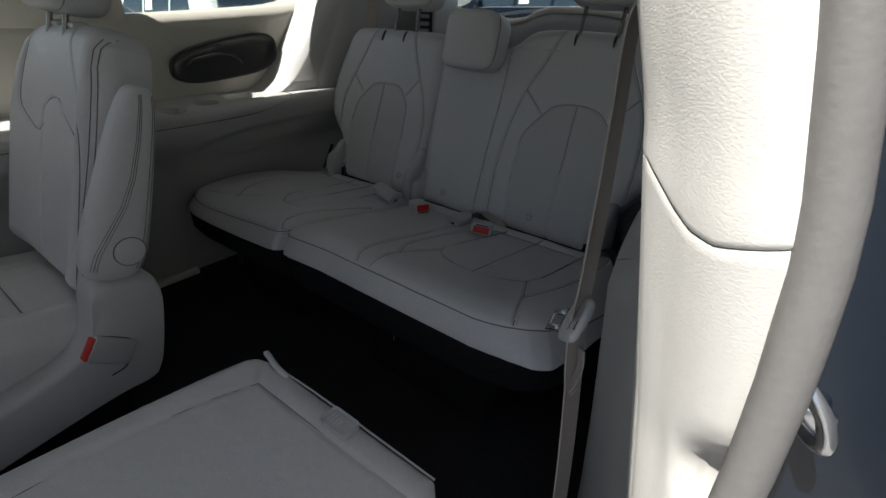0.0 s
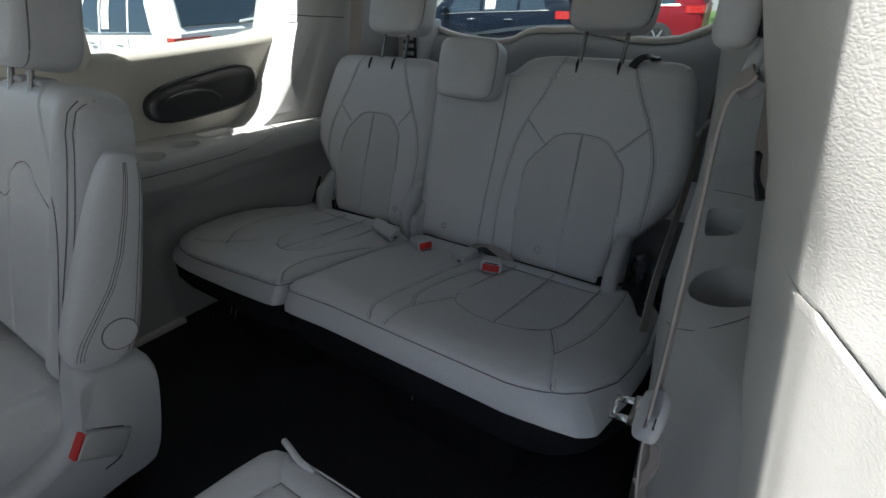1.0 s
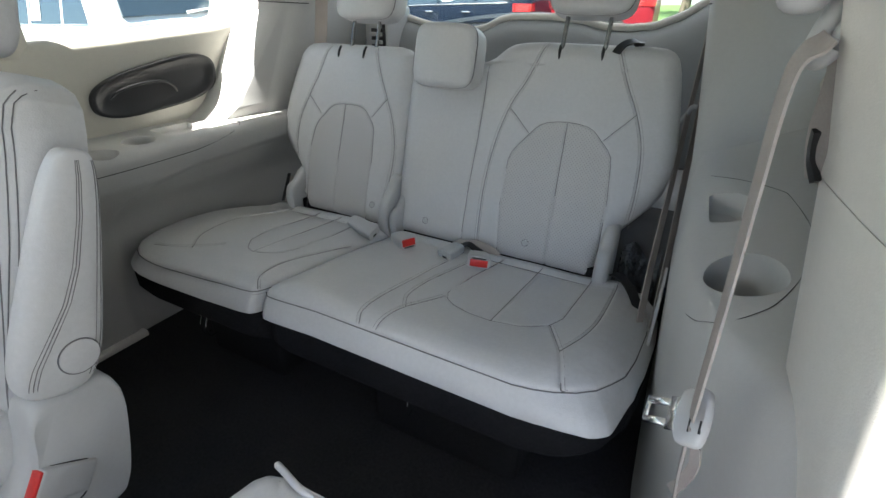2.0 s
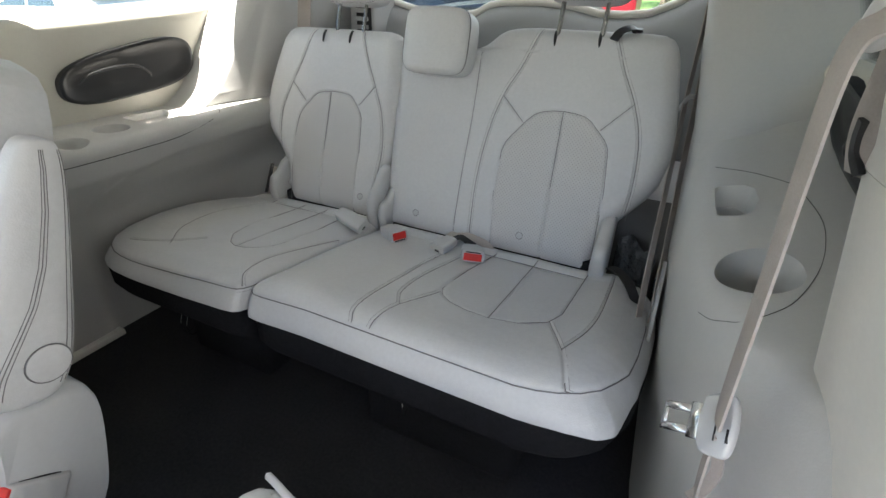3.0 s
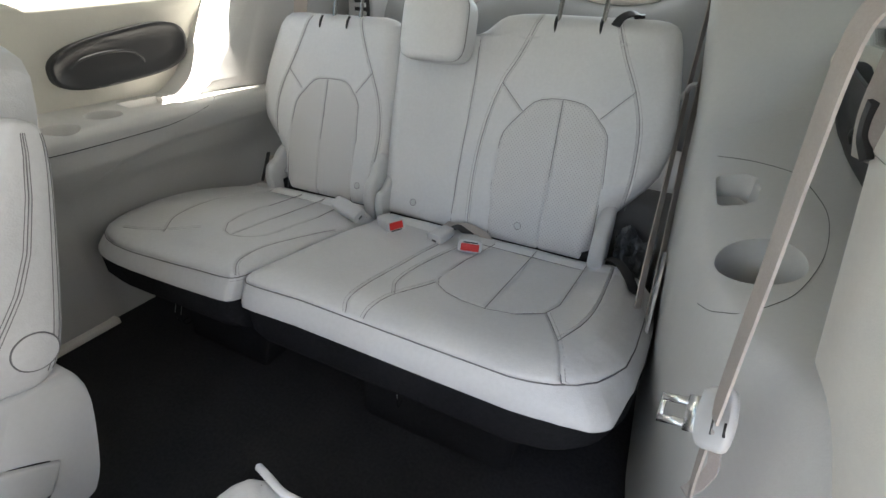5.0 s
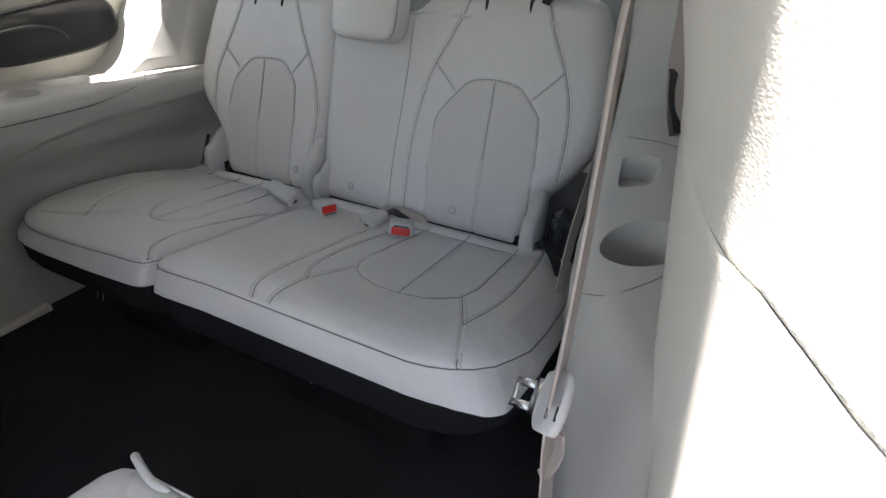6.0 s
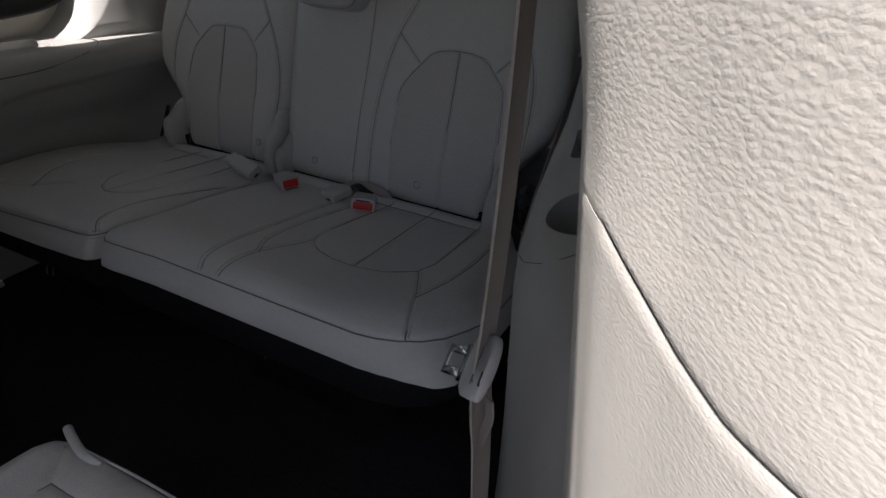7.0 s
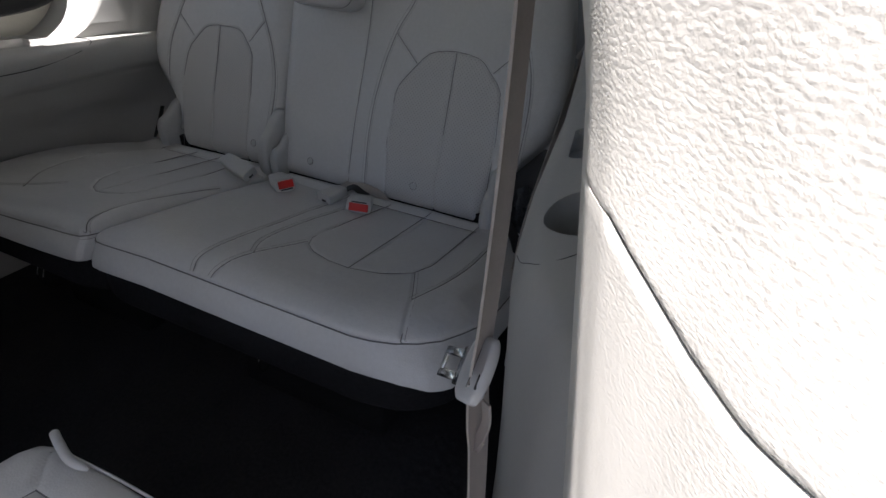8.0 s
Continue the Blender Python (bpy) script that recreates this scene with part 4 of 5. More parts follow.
band("webbing", [(0.664, 1.50, 1.02), (0.672, 1.36, 0.80), (0.680, 1.18, 0.60), (0.690, 0.95, 0.40), (0.694, 0.80, 0.29)], 0.026, (0.85, -0.5, 0.2), BELT, rb, "second run of the webbing", n=6)
lb = thing("far_shoulder_belt", "beige seatbelt hanging behind the far backrest", "seatbelt", (-0.61, 1.30, 0.9))
band("webbing", [(-0.610, 1.32, 1.15), (-0.614, 1.30, 0.98), (-0.620, 1.27, 0.80), (-0.615, 1.22, 0.62)], 0.046, (0.35, -0.93, 0.1), BELT, lb, n=6)
bx = thing("belt_anchor", "dark belt webbing looped at the seat corner", "belt anchor", (-0.57, 0.97, 0.36))
for k in range(3):
    band("strap", [(-0.590 + 0.012 * k, 1.01, 0.42 - 0.01 * k), (-0.575 + 0.012 * k, 0.97, 0.375 - 0.006 * k), (-0.565 + 0.014 * k, 0.94, 0.342)], 0.012, (0.3, -0.8, 0.5), BELT if k % 2 else BLACK, bx, n=6)

# black pull straps of the bench
st = thing("pull_strap", "black webbing pull strap folded over the backrest", "strap", (0.48, 1.19, 0.89))
band("webbing", [(0.455, 1.172, 0.866), (0.466, 1.182, 0.884), (0.484, 1.192, 0.893), (0.500, 1.205, 0.892), (0.503, 1.215, 0.880)], 0.026, (-0.2, -0.5, 0.85), BLACK, st, n=6, thick=0.0016)
st = thing("pull_strap", "black webbing pull loop at the cushion corner", "strap", (0.60, 0.93, 0.36))
band("webbing", [(0.575, 0.960, 0.360), (0.600, 0.935, 0.368), (0.630, 0.895, 0.362), (0.655, 0.865, 0.335), (0.650, 0.880, 0.318)], 0.024, (0.2, -0.3, 0.93), BLACK, st, n=6, thick=0.0016)

# dark cargo side behind the bench: moulded panel with a ledge, a well in front of it
DARK_TRIM = material("dark_grey_cargo_plastic", (0.075, 0.073, 0.070), 0.6, bumps=(("noise", 320, 0.3, 0.0008),), vary=0.08)
bm = bmesh.new()
loft(bm, [[(x0 + 0.02 * max(z - 0.3, 0), y, z) for y, z in ((1.10, 0.30), (1.14, 0.44), (1.16, 0.47), (1.20, 0.482), (1.50, 0.50), (1.62, 0.50), (1.62, 0.0), (1.10, 0.0))] for x0 in (0.50, 0.510, 0.67, 0.688)])
solid("cargo_side", bm, DARK_TRIM, "dark grey moulded cargo side behind the bench", "cargo trim", kind="structure")
bm = bmesh.new()
loft(bm, [[(x, y, z) for y, z in ((1.18, 0.478), (1.20, 0.497), (1.28, 0.505), (1.45, 0.515), (1.45, 0.46), (1.18, 0.45))] for x in (0.575, 0.58, 0.682, 0.686)])
solid("cargo_latch_cover", bm, HARD, "grey plastic latch cover on the cargo side", "cargo trim", kind="structure")
bag = thing("crumpled_sheet", "dark crumpled plastic sheet in the cargo well", "plastic sheet", (0.62, 1.03, 0.30))
SHEET = material("dark_plastic_sheet", (0.05, 0.055, 0.06), 0.28, bumps=(("noise", 40, 0.8, 0.02),), vary=0.3)
bm = bmesh.new()
rnd = random.Random(4)
shell(bm, lambda u, v: (0.575 + 0.10 * u, 1.01 + 0.06 * v + 0.012 * math.sin(9 * u + 4 * v), 0.24 + 0.15 * v + 0.02 * math.sin(7 * u) * v + rnd.uniform(-0.004, 0.004)), line(0, 1, 10), line(0, 1, 10), (0, 0.003, 0.001))
part("sheet", bm, SHEET, bag)

# oval grip panels with the handle bow
def grip_panel(s, x, centre_y, centre_z, tilt=0.06):
    g = thing("grip_panel", "glossy black oval panel with a moulded grip bow", "trim panel", (s * x, centre_y, centre_z))
    n_ = 48

    def rim(k, grow):
        out = []
        for a in [math.tau * i / n_ for i in range(n_)]:
            u = math.copysign(abs(math.cos(a)) ** 0.62, math.cos(a)) * (0.197 + grow)
            v = math.copysign(abs(math.sin(a)) ** 0.75, math.sin(a)) * (0.062 + 0.008 * u / 0.21 + grow)
            out.append((s * (x + k - tilt * (v + 0.13 * u)), centre_y + u, centre_z + v + 0.13 * u))
        return out
    bm = bmesh.new()
    loft(bm, [rim(0.02, 0.006), rim(-0.003, 0.006), rim(-0.005, 0.002), rim(-0.002, -0.006), rim(0.006, -0.018), rim(0.008, -0.04)])
    part("panel", bm, BLACK, g)
    bm = bmesh.new()
    bow = curve([(s * (x - 0.004), centre_y - 0.155, centre_z - 0.016), (s * (x - 0.010), centre_y - 0.125, centre_z + 0.004), (s * (x - 0.013), centre_y - 0.06, centre_z + 0.016), (s * (x - 0.012), centre_y + 0.005, centre_z + 0.014), (s * (x - 0.009), centre_y + 0.04, centre_z - 0.006), (s * (x - 0.002), centre_y + 0.05, centre_z - 0.022)], 8)
    tube(bm, bow, [0.002 + 0.002 * math.sin(math.pi * i / (len(bow) - 1)) for i in range(len(bow))], 8)
    part("grip_bow", bm, BLACK, g, "raised black grip bow")
    return g


grip_panel(-1, 0.812, 0.750, 0.738)
grip_panel(1, 0.884, 0.715, 0.775, 0.33)

# ---- near seatbelt on the pillar ----
nb = thing("near_seatbelt", "beige seatbelt hanging beside the sliding door pillar", "seatbelt", (0.74, 0.26, 0.6))
band("webbing", [(0.748, 0.301, 0.952), (0.733, 0.303, 0.925), (0.736, 0.302, 0.83), (0.7395, 0.298, 0.76), (0.7435, 0.290, 0.65), (0.745, 0.281, 0.592)], 0.0465, [(-0.999, -0.07 + 0.13 * k / 50, 0.0) for k in range(51)], BELT, nb, cup=0.0035)
band("webbing", [(0.745, 0.280, 0.588), (0.749, 0.283, 0.53), (0.755, 0.287, 0.47), (0.772, 0.278, 0.30), (0.79, 0.262, 0.04)], 0.0465, (-0.996, 0.09, 0.0), BELT, nb, cup=0.002)
band("webbing", [(0.764, 0.316, 0.955), (0.768, 0.326, 0.915), (0.773, 0.340, 0.868), (0.785, 0.352, 0.83)], 0.028, (-0.80, -0.55, 0.2), BELT, nb)
bm = bmesh.new()
P = curve([(0.757, 0.280, 0.545), (0.761, 0.277, 0.520), (0.756, 0.278, 0.488), (0.749, 0.280, 0.470), (0.752, 0.286, 0.462), (0.757, 0.287, 0.480)], 6)
tube(bm, P, 0, flat=(0.006, 0.0013, (-0.6, -0.7, 0.3)))
part("belt_fold", bm, BELT, nb, "stitched fold of the webbing")
# tongue with its plastic grip
TM = frame_at((0.744, 0.276, 0.588), (-0.69, 0.45, -0.56), (-0.72, -0.40, 0.57))
bm = bmesh.new()
loops = []
for z, k in ((-0.006, 0.86), (-0.003, 0.97), (0.003, 0.97), (0.006, 0.86)):
    loops.append([TM @ Vector((p.x * k * 0.82, p.y * k * 0.80, z)) for p in curve([(0.018, -0.034, 0), (0.022, 0.0, 0), (0.018, 0.034, 0), (0.0, 0.040, 0), (-0.020, 0.036, 0), (-0.026, 0.0, 0), (-0.020, -0.036, 0), (0.0, -0.040, 0), (0.018, -0.034, 0)], 4)[:-1]])
loft(bm, loops)
part("tongue_grip", bm, HARD, nb, "pale grey plastic grip")
bm = bmesh.new()
box(bm, (-0.0045, -0.018, -0.0064), (-0.002, 0.018, 0.0064), 0.0005, 1, TM)
part("belt_slot", bm, BLACK, nb, "dark slot for the webbing")
bm = bmesh.new()
box(bm, (-0.0175, 0.004, -0.0063), (-0.0145, 0.018, 0.0063), 0.0005, 1, TM)
part("stop_slot", bm, BLACK, nb, "short dark slot beside the webbing")
bm = bmesh.new()
box(bm, (0.012, -0.019, -0.0012), (0.031, 0.019, 0.0012), 0.0008, 1, TM)
for a in (-0.016, 0.007):
    box(bm, (0.030, a, -0.0016), (0.061, a + 0.009, 0.0016), 0.0012, 1, TM)
box(bm, (0.056, -0.016, -0.0012), (0.063, 0.016, 0.0012), 0.0008, 1, TM)
part("tongue_plate", bm, STEEL, nb, "bright steel tongue plate")
# turning loop and its cover
bm = bmesh.new()
LM = frame_at((0.757, 0.308, 0.972), (0.30, -0.15, 0.94), (-0.70, -0.65, 0.1))
tube(bm, [LM @ Vector((math.copysign(abs(math.cos(a)) ** 0.7, math.cos(a)) * 0.040, math.sin(a) * 0.009, 0)) for a in [math.tau * i / 32 for i in range(32)]], 0.0080, 10, closed=True)
part("turning_loop", bm, HARD, nb, "pale grey plastic belt loop")
bm = bmesh.new()
box(bm, (0.708, 0.290, 0.965), (0.742, 0.335, 1.10), 0.014, 4)
part("anchor_cover", bm, HARD, nb, "rounded grey anchor cover")
bm = bmesh.new()
box(bm, (0.741, 0.297, 0.975), (0.751, 0.322, 1.09), 0.002, 1)
part("adjuster_slide", bm, BLACK, nb, "black height slide")
# mouth where the belt runs into the pillar
bm = bmesh.new()
tube(bm, curve([(0.768, 0.338, 0.878), (0.771, 0.345, 0.862), (0.775, 0.348, 0.848), (0.781, 0.340, 0.834)]), 0, flat=(0.0035, 0.003, (-0.9, -0.3, 0.1)))
solid("belt_mouth", bm, BLACK, "dark belt slot in the pillar trim", "belt slot", kind="structure")

# trim joint lines on the right-hand ledge
bm = bmesh.new()
def ledge_line(pts):
    tube(bm, curve(pts, 8), 0.0005, 5)
ledge_line([(0.7245, 0.473, 0.590), (0.735, 0.4465, 0.600), (0.7475, 0.431, 0.612), (0.763, 0.425, 0.6205), (0.790, 0.441, 0.6303), (0.820, 0.477, 0.6384), (0.852, 0.555, 0.6492), (0.864, 0.617, 0.6647), (0.8645, 0.680, 0.6774), (0.843, 0.754, 0.6918), (0.829, 0.776, 0.6946), (0.777, 0.814, 0.6919), (0.724, 0.838, 0.685)])
solid("trim_joint", bm, BLACK, "fine dark joint round the cup holder insert", "trim joint", kind="structure")

# striker and hinge hardware on the jamb
hw = thing("door_striker", "bright steel door striker on a bracket", "door striker", (1.0, 0.20, 0.45))
bm = bmesh.new()
tube(bm, curve([(0.985, 0.165, 0.475), (0.995, 0.130, 0.480), (1.015, 0.120, 0.460), (1.020, 0.125, 0.435), (0.995, 0.165, 0.430)]), 0.006, 8)
part("loop", bm, STEEL, hw)
bm = bmesh.new()
box(bm, (0.965, 0.155, 0.415), (1.03, 0.166, 0.440), 0.003)
part("plate", bm, STEEL, hw)
bm = bmesh.new()
box(bm, (0.968, 0.158, 0.345), (1.012, 0.168, 0.405), 0.004)
part("bracket", bm, GATE, hw, "grey bracket with a bolt")
bm = bmesh.new()
tube(bm, [(0.992, 0.158, 0.378), (0.992, 0.153, 0.378)], 0.007, 6)
part("bolt", bm, STEEL, hw, "steel bolt head")

hw.location += Vector((-0.050, 0.004, 0.235))

# ---- second-row seat, upright, on the far side ----
s2 = thing("captain_seat", "light grey leather second-row seat, upright", "seat", (-0.34, -0.15, 0.0))
SO, SA, SN = Vector((0, 0.0, 0.38)), Vector((0, 0.322, 0.947)), Vector((0, -0.947, 0.322))


def s2_place(u, v, h):
    return SO + Vector((u, 0, 0)) + SA * v + SN * (h - 0.03)


s2_seams = [smooth2([(-0.365, 0.0), (-0.395, 0.15), (-0.403, 0.309), (-0.387, 0.348), (-0.345, 0.364), (-0.306, 0.357), (-0.285, 0.335)]), [(-0.285, 0.335), (-0.243, 0.312), (-0.202, 0.298), (-0.181, 0.320), (-0.160, 0.343)],
            smooth2([(-0.276, 0.515), (-0.255, 0.455), (-0.208, 0.388), (-0.160, 0.343), (-0.137, 0.25), (-0.125, 0.0)]), smooth2([(-0.490, 0.51), (-0.512, 0.41), (-0.516, 0.331), (-0.480, 0.292), (-0.436, 0.280), (-0.403, 0.300)]),
            smooth2([(-0.148, 0.505), (-0.130, 0.41), (-0.122, 0.33), (-0.118, 0.23), (-0.118, 0.0)]), smooth2([(-0.156, 0.500), (-0.138, 0.41), (-0.130, 0.33), (-0.126, 0.23), (-0.126, 0.0)])]
l2 = table([(-0.03, -0.58), (0.3, -0.60), (0.43, -0.575), (0.49, -0.545), (0.513, -0.51), (0.525, -0.46)])
r2 = table([(-0.03, -0.092), (0.20, -0.097), (0.30, -0.102), (0.38, -0.108), (0.45, -0.118), (0.49, -0.132), (0.513, -0.157), (0.525, -0.20)])
pad2 = Pillow(l2, r2, -0.03, 0.525, 170, 170, 0.05, 0.04, s2_place, s2_seams, 0.0045, 0.0036, None, lambda u, v: 0.022 * math.exp(-((u + 0.135) / 0.05) ** 2) + 0.022 * math.exp(-((u + 0.55) / 0.05) ** 2),
              [lambda p: s2_place(p[0], p[1], -0.012), lambda p: s2_place(p[0] * 0.99 - 0.002, p[1], -0.040), lambda p: s2_place(p[0] * 0.965 - 0.011, p[1] * 0.99, -0.056)])
ob = part("backrest", pad2.bm, LEATHER, s2)
part("seam", pad2.cords(s2_seams, 0.0010, 0.0034), SEAM, ob, "sunk seam with its shade put in as a dark cord")
headrest(s2, (-0.372, 0.200, 0.985), (0.225, 0.20, 0.11), 14, [(-0.048, 0.84, 0.915), (0.048, 0.84, 0.915)])
for x in (-0.413, -0.317):
    bm = bmesh.new()
    box(bm, (x - 0.030, 0.165, 0.862), (x + 0.030, 0.195, 0.874), 0.004)
    part("post_guide", bm, HARD, s2, "grey plastic post guide")
c2l = table([(-0.52, -0.54), (-0.49, -0.57), (-0.3, -0.585), (0.04, -0.58)])
c2r = table([(-0.52, -0.16), (-0.49, -0.12), (-0.3, -0.105), (0.04, -0.105)])
c2_seams = [[(-0.20, -0.5), (-0.21, 0.03)], [(-0.48, -0.5), (-0.47, 0.03)], [(-0.48, -0.10), (-0.20, -0.10)], [(-0.48, -0.22), (-0.20, -0.22)], [(-0.48, -0.34), (-0.20, -0.34)]]
pad3 = Pillow(c2l, c2r, -0.52, 0.04, 70, 80, 0.05, 0.04, lambda u, v, h: (u, v, 0.285 - 0.10 * v + h), c2_seams, 0.006, 0.005, None, lambda u, v: 0.02 * math.exp(-((u + 0.15) / 0.05) ** 2), [lambda p: (p[0], p[1], 0.19)])
ob = part("seat_cushion", pad3.bm, LEATHER, s2)
part("seam", pad3.cords(c2_seams, 0.0014, 0.004), SEAM, ob, "sunk seam with its shade put in as a dark cord")
bm = bmesh.new()
box(bm, (-0.57, -0.46, 0.0), (-0.12, 0.02, 0.20), 0.03)
part("seat_base", bm, BLACK, s2, "black seat base")
# side cover with the belt buckle
bm = bmesh.new()
prof = curve([(-0.50, 0.20, 0), (-0.30, 0.225, 0), (-0.11, 0.265, 0), (-0.05, 0.302, 0), (-0.030, 0.345, 0), (-0.018, 0.395, 0), (-0.002, 0.418, 0), (0.03, 0.421, 0), (0.09, 0.404, 0), (0.108, 0.385, 0), (0.110, 0.345, 0), (0.088, 0.245, 0), (0.068, 0.192, 0), (0.04, 0.172, 0), (-0.07, 0.166, 0), (-0.50, 0.10, 0)], 5)
loft(bm, [[(x, p.x * (1 - 0.02 * d) , p.y - d * 0.01) for p in prof] for x, d in ((-0.125, 1.2), (-0.115, 0.2), (-0.065, 0.0), (-0.052, 0.5), (-0.046, 1.6))])
part("side_cover", bm, HARD, s2, "grey plastic hinge cover")
buckle_m = frame_at((-0.046, -0.014, 0.272), (0.08, -0.80, 0.60), (0.99, 0.1, 0.05))
bm = bmesh.new()
box(bm, (-0.045, -0.028, -0.014), (0.042, 0.028, 0.012), 0.006, 3, buckle_m)
ob = part("buckle_housing", bm, HARD, s2, "grey buckle set into the cover")
bm = bmesh.new()
box(bm, (0.039, -0.024, -0.011), (0.0450, 0.024, 0.010), 0.002, 2, buckle_m)
part("button", bm, RED, ob, "red push button")
bm = bmesh.new()
tube(bm, curve([(-0.0465, -0.020, 0.310), (-0.0465, 0.018, 0.284), (-0.0465, 0.026, 0.271), (-0.0465, 0.016, 0.238), (-0.0465, 0.002, 0.216), (-0.0465, -0.026, 0.210)]), 0.0020, 6)
part("pocket_edge", bm, BLACK, s2, "dark edge of the buckle pocket")
# armrest, folded up
am = Matrix.Translation((-0.062, 0.098, 0.60)) @ pose(0, 0, 0, -16)
bm = bmesh.new()
n_ = 28
loops = []
for k in range(45):
    t = -math.cos(math.pi * k / 44)
    w = max(1 - abs(t) ** 4, 0) ** 0.25
    depth = (0.050 - 0.018 * t) * w
    loops.append([am @ Vector((math.copysign(abs(math.cos(a)) ** 0.6, math.cos(a)) * 0.030 * (0.55 + 0.45 * w), math.copysign(abs(math.sin(a)) ** 0.6, math.sin(a)) * depth + 0.002 + 0.018 * t, t * 0.190)) for a in [math.tau * i / n_ for i in range(n_)]])
loft(bm, loops)
arm = part("armrest", bm, LEATHER, s2)


def arm_face(q, t):
    """A point of the armrest's outer face: q across (-1 to 1), t along it."""
    w = (1 - abs(t) ** 4) ** 0.25
    sn = abs(q) ** (1 / 0.6)
    x = 0.030 * (0.55 + 0.45 * w) * math.sqrt(max(1 - sn * sn, 0)) ** 0.6
    return am @ Vector((x + 0.0002, math.copysign(abs(q), q) * (0.050 - 0.018 * t) * w + 0.002 + 0.018 * t, t * 0.190))


s_curve = table([(-0.9, -0.72), (-0.7, -0.60), (-0.5, -0.40), (-0.2, -0.08), (0.1, 0.08), (0.5, 0.10), (0.8, 0.0), (0.95, -0.15)])
for q0, r in ((-0.09, 0.0006), (0.0, 0.0008), (0.09, 0.0006)):
    bm = bmesh.new()
    tube(bm, [arm_face(s_curve(t) + q0, t) for t in line(-0.88, 0.93, 60)], r, 5)
    part("seam", bm, SEAM, arm, "curved stitched seam")
for q0 in (0.70, 0.84):
    bm = bmesh.new()
    tube(bm, [arm_face(q0, t) for t in line(-0.88, 0.93, 40)], 0.0007, 5)
    part("seam", bm, SEAM, arm, "sunk seam")
bm = bmesh.new()
tube(bm, [am @ Vector((x, 0.008, -0.128)) for x in (0.022, 0.0315, 0.0325)], [0.028, 0.028, 0.025], 28)
part("pivot_cap", bm, LEATHER, arm, "round pivot cap")
bm = bmesh.new()
tube(bm, [am @ Vector((0.0302, 0.008 + 0.029 * math.cos(a), -0.128 + 0.029 * math.sin(a))) for a in [math.tau * i / 36 for i in range(36)]], 0.0012, 5, closed=True)
part("cap_joint", bm, SEAM, arm, "fine dark ring round the cap")
s2.location.x -= 0.058

# ---- second-row seat on the near side, folded flat ----
s3 = thing("folded_seat", "pale grey second-row seat folded flat", "seat", (0.46, -0.15, 0.0))
l3 = table([(-0.50, 0.20), (-0.30, 0.175), (-0.10, 0.190), (0.0, 0.203), (0.06, 0.212), (0.105, 0.222), (0.124, 0.236), (0.133, 0.262)])
r3 = table([(-0.50, 0.66), (0.0, 0.675), (0.10, 0.67), (0.133, 0.64)])
s3_seams = [[(0.300, 0.082), (0.66, 0.085)], smooth2([(0.300, 0.082), (0.275, 0.0), (0.255, -0.15), (0.25, -0.48)]), [(0.300, 0.082), (0.262, 0.120)]]
pad4 = Pillow(l3, r3, -0.50, 0.133, 90, 110, 0.035, 0.022, lambda u, v, h: (u, v, 0.336 + h + 0.02 * max(-v - 0.1, 0)), s3_seams, 0.004, 0.0035, None, lambda u, v: 0.003 * math.sin(9 * u + 5 * v) + 0.007 * math.exp(-((u - 0.235) / 0.03) ** 2), [lambda p: (p[0], p[1], 0.325), lambda p: (p[0], p[1] - 0.01, 0.27)])
ob = part("folded_backrest", pad4.bm, LEATHER, s3)
part("seam", pad4.cords(s3_seams, 0.0008, 0.0036), SEAM, ob, "sunk seam with its shade put in as a dark cord")
bm = bmesh.new()
roll = curve([(0.234, 0.140, 0.348), (0.262, 0.131, 0.357), (0.300, 0.121, 0.360), (0.325, 0.124, 0.352)], 6)
tube(bm, roll, [0.003] + [0.0055] * (len(roll) - 4) + [0.005, 0.004, 0.002], 10)
tube(bm, curve([(0.290, 0.128, 0.350), (0.40, 0.133, 0.348), (0.64, 0.133, 0.346)]), 0.0018, 8)
part("piping", bm, LEATHER, ob, "rolled leather edge")
tag_m = Matrix.Translation((0.475, 0.108, 0.3635))
bm = bmesh.new()
box(bm, (-0.028, -0.017, -0.002), (0.028, 0.017, 0.0012), 0.006, 3, tag_m)
tag = part("tag", bm, HARD, ob, "raised tag with faint print")
bm = bmesh.new()
for k in range(4):
    box(bm, (-0.020 + 0.007 * k, -0.009, 0.0012), (-0.017 + 0.007 * k, 0.009 - 0.002 * k, 0.0018), 0, 1, tag_m)
part("print", bm, TAG, tag, "faint pale print bars")
bm = bmesh.new()
box(bm, (0.150, -0.55, 0.16), (0.66, 0.06, 0.275), 0.035, 4)
box(bm, (0.050, -0.50, 0.13), (0.30, 0.012, 0.245), 0.040, 4)
part("seat_cushion", bm, LEATHER, s3)
bm = bmesh.new()
box(bm, (0.22, -0.48, 0.0), (0.62, 0.0, 0.18), 0.02)
part("seat_base", bm, BLACK, s3, "black seat base")

# sill strip along the foot of the far wall, its pale colour standing for sunlight
bm = bmesh.new()
box(bm, (-0.772, -0.2, 0.0), (-0.742, 0.46, 0.020), 0.004)
solid("trim", bm, GRAIN, "strip along the foot of the wall trim, pale to stand for sunlight", "trim", kind="structure")

# pale side shield between the cushion and the wall
bm = bmesh.new()
lp = [(0.74, 0.12), (0.72, 0.30), (0.76, 0.36), (0.90, 0.44), (0.985, 0.40), (0.985, 0.10)]
loft(bm, [[(x, y, z) for y, z in lp] for x in (0.690, 0.696)])
solid("side_shield", bm, HARD, "pale grey plastic shield beside the bench", "trim", kind="structure")
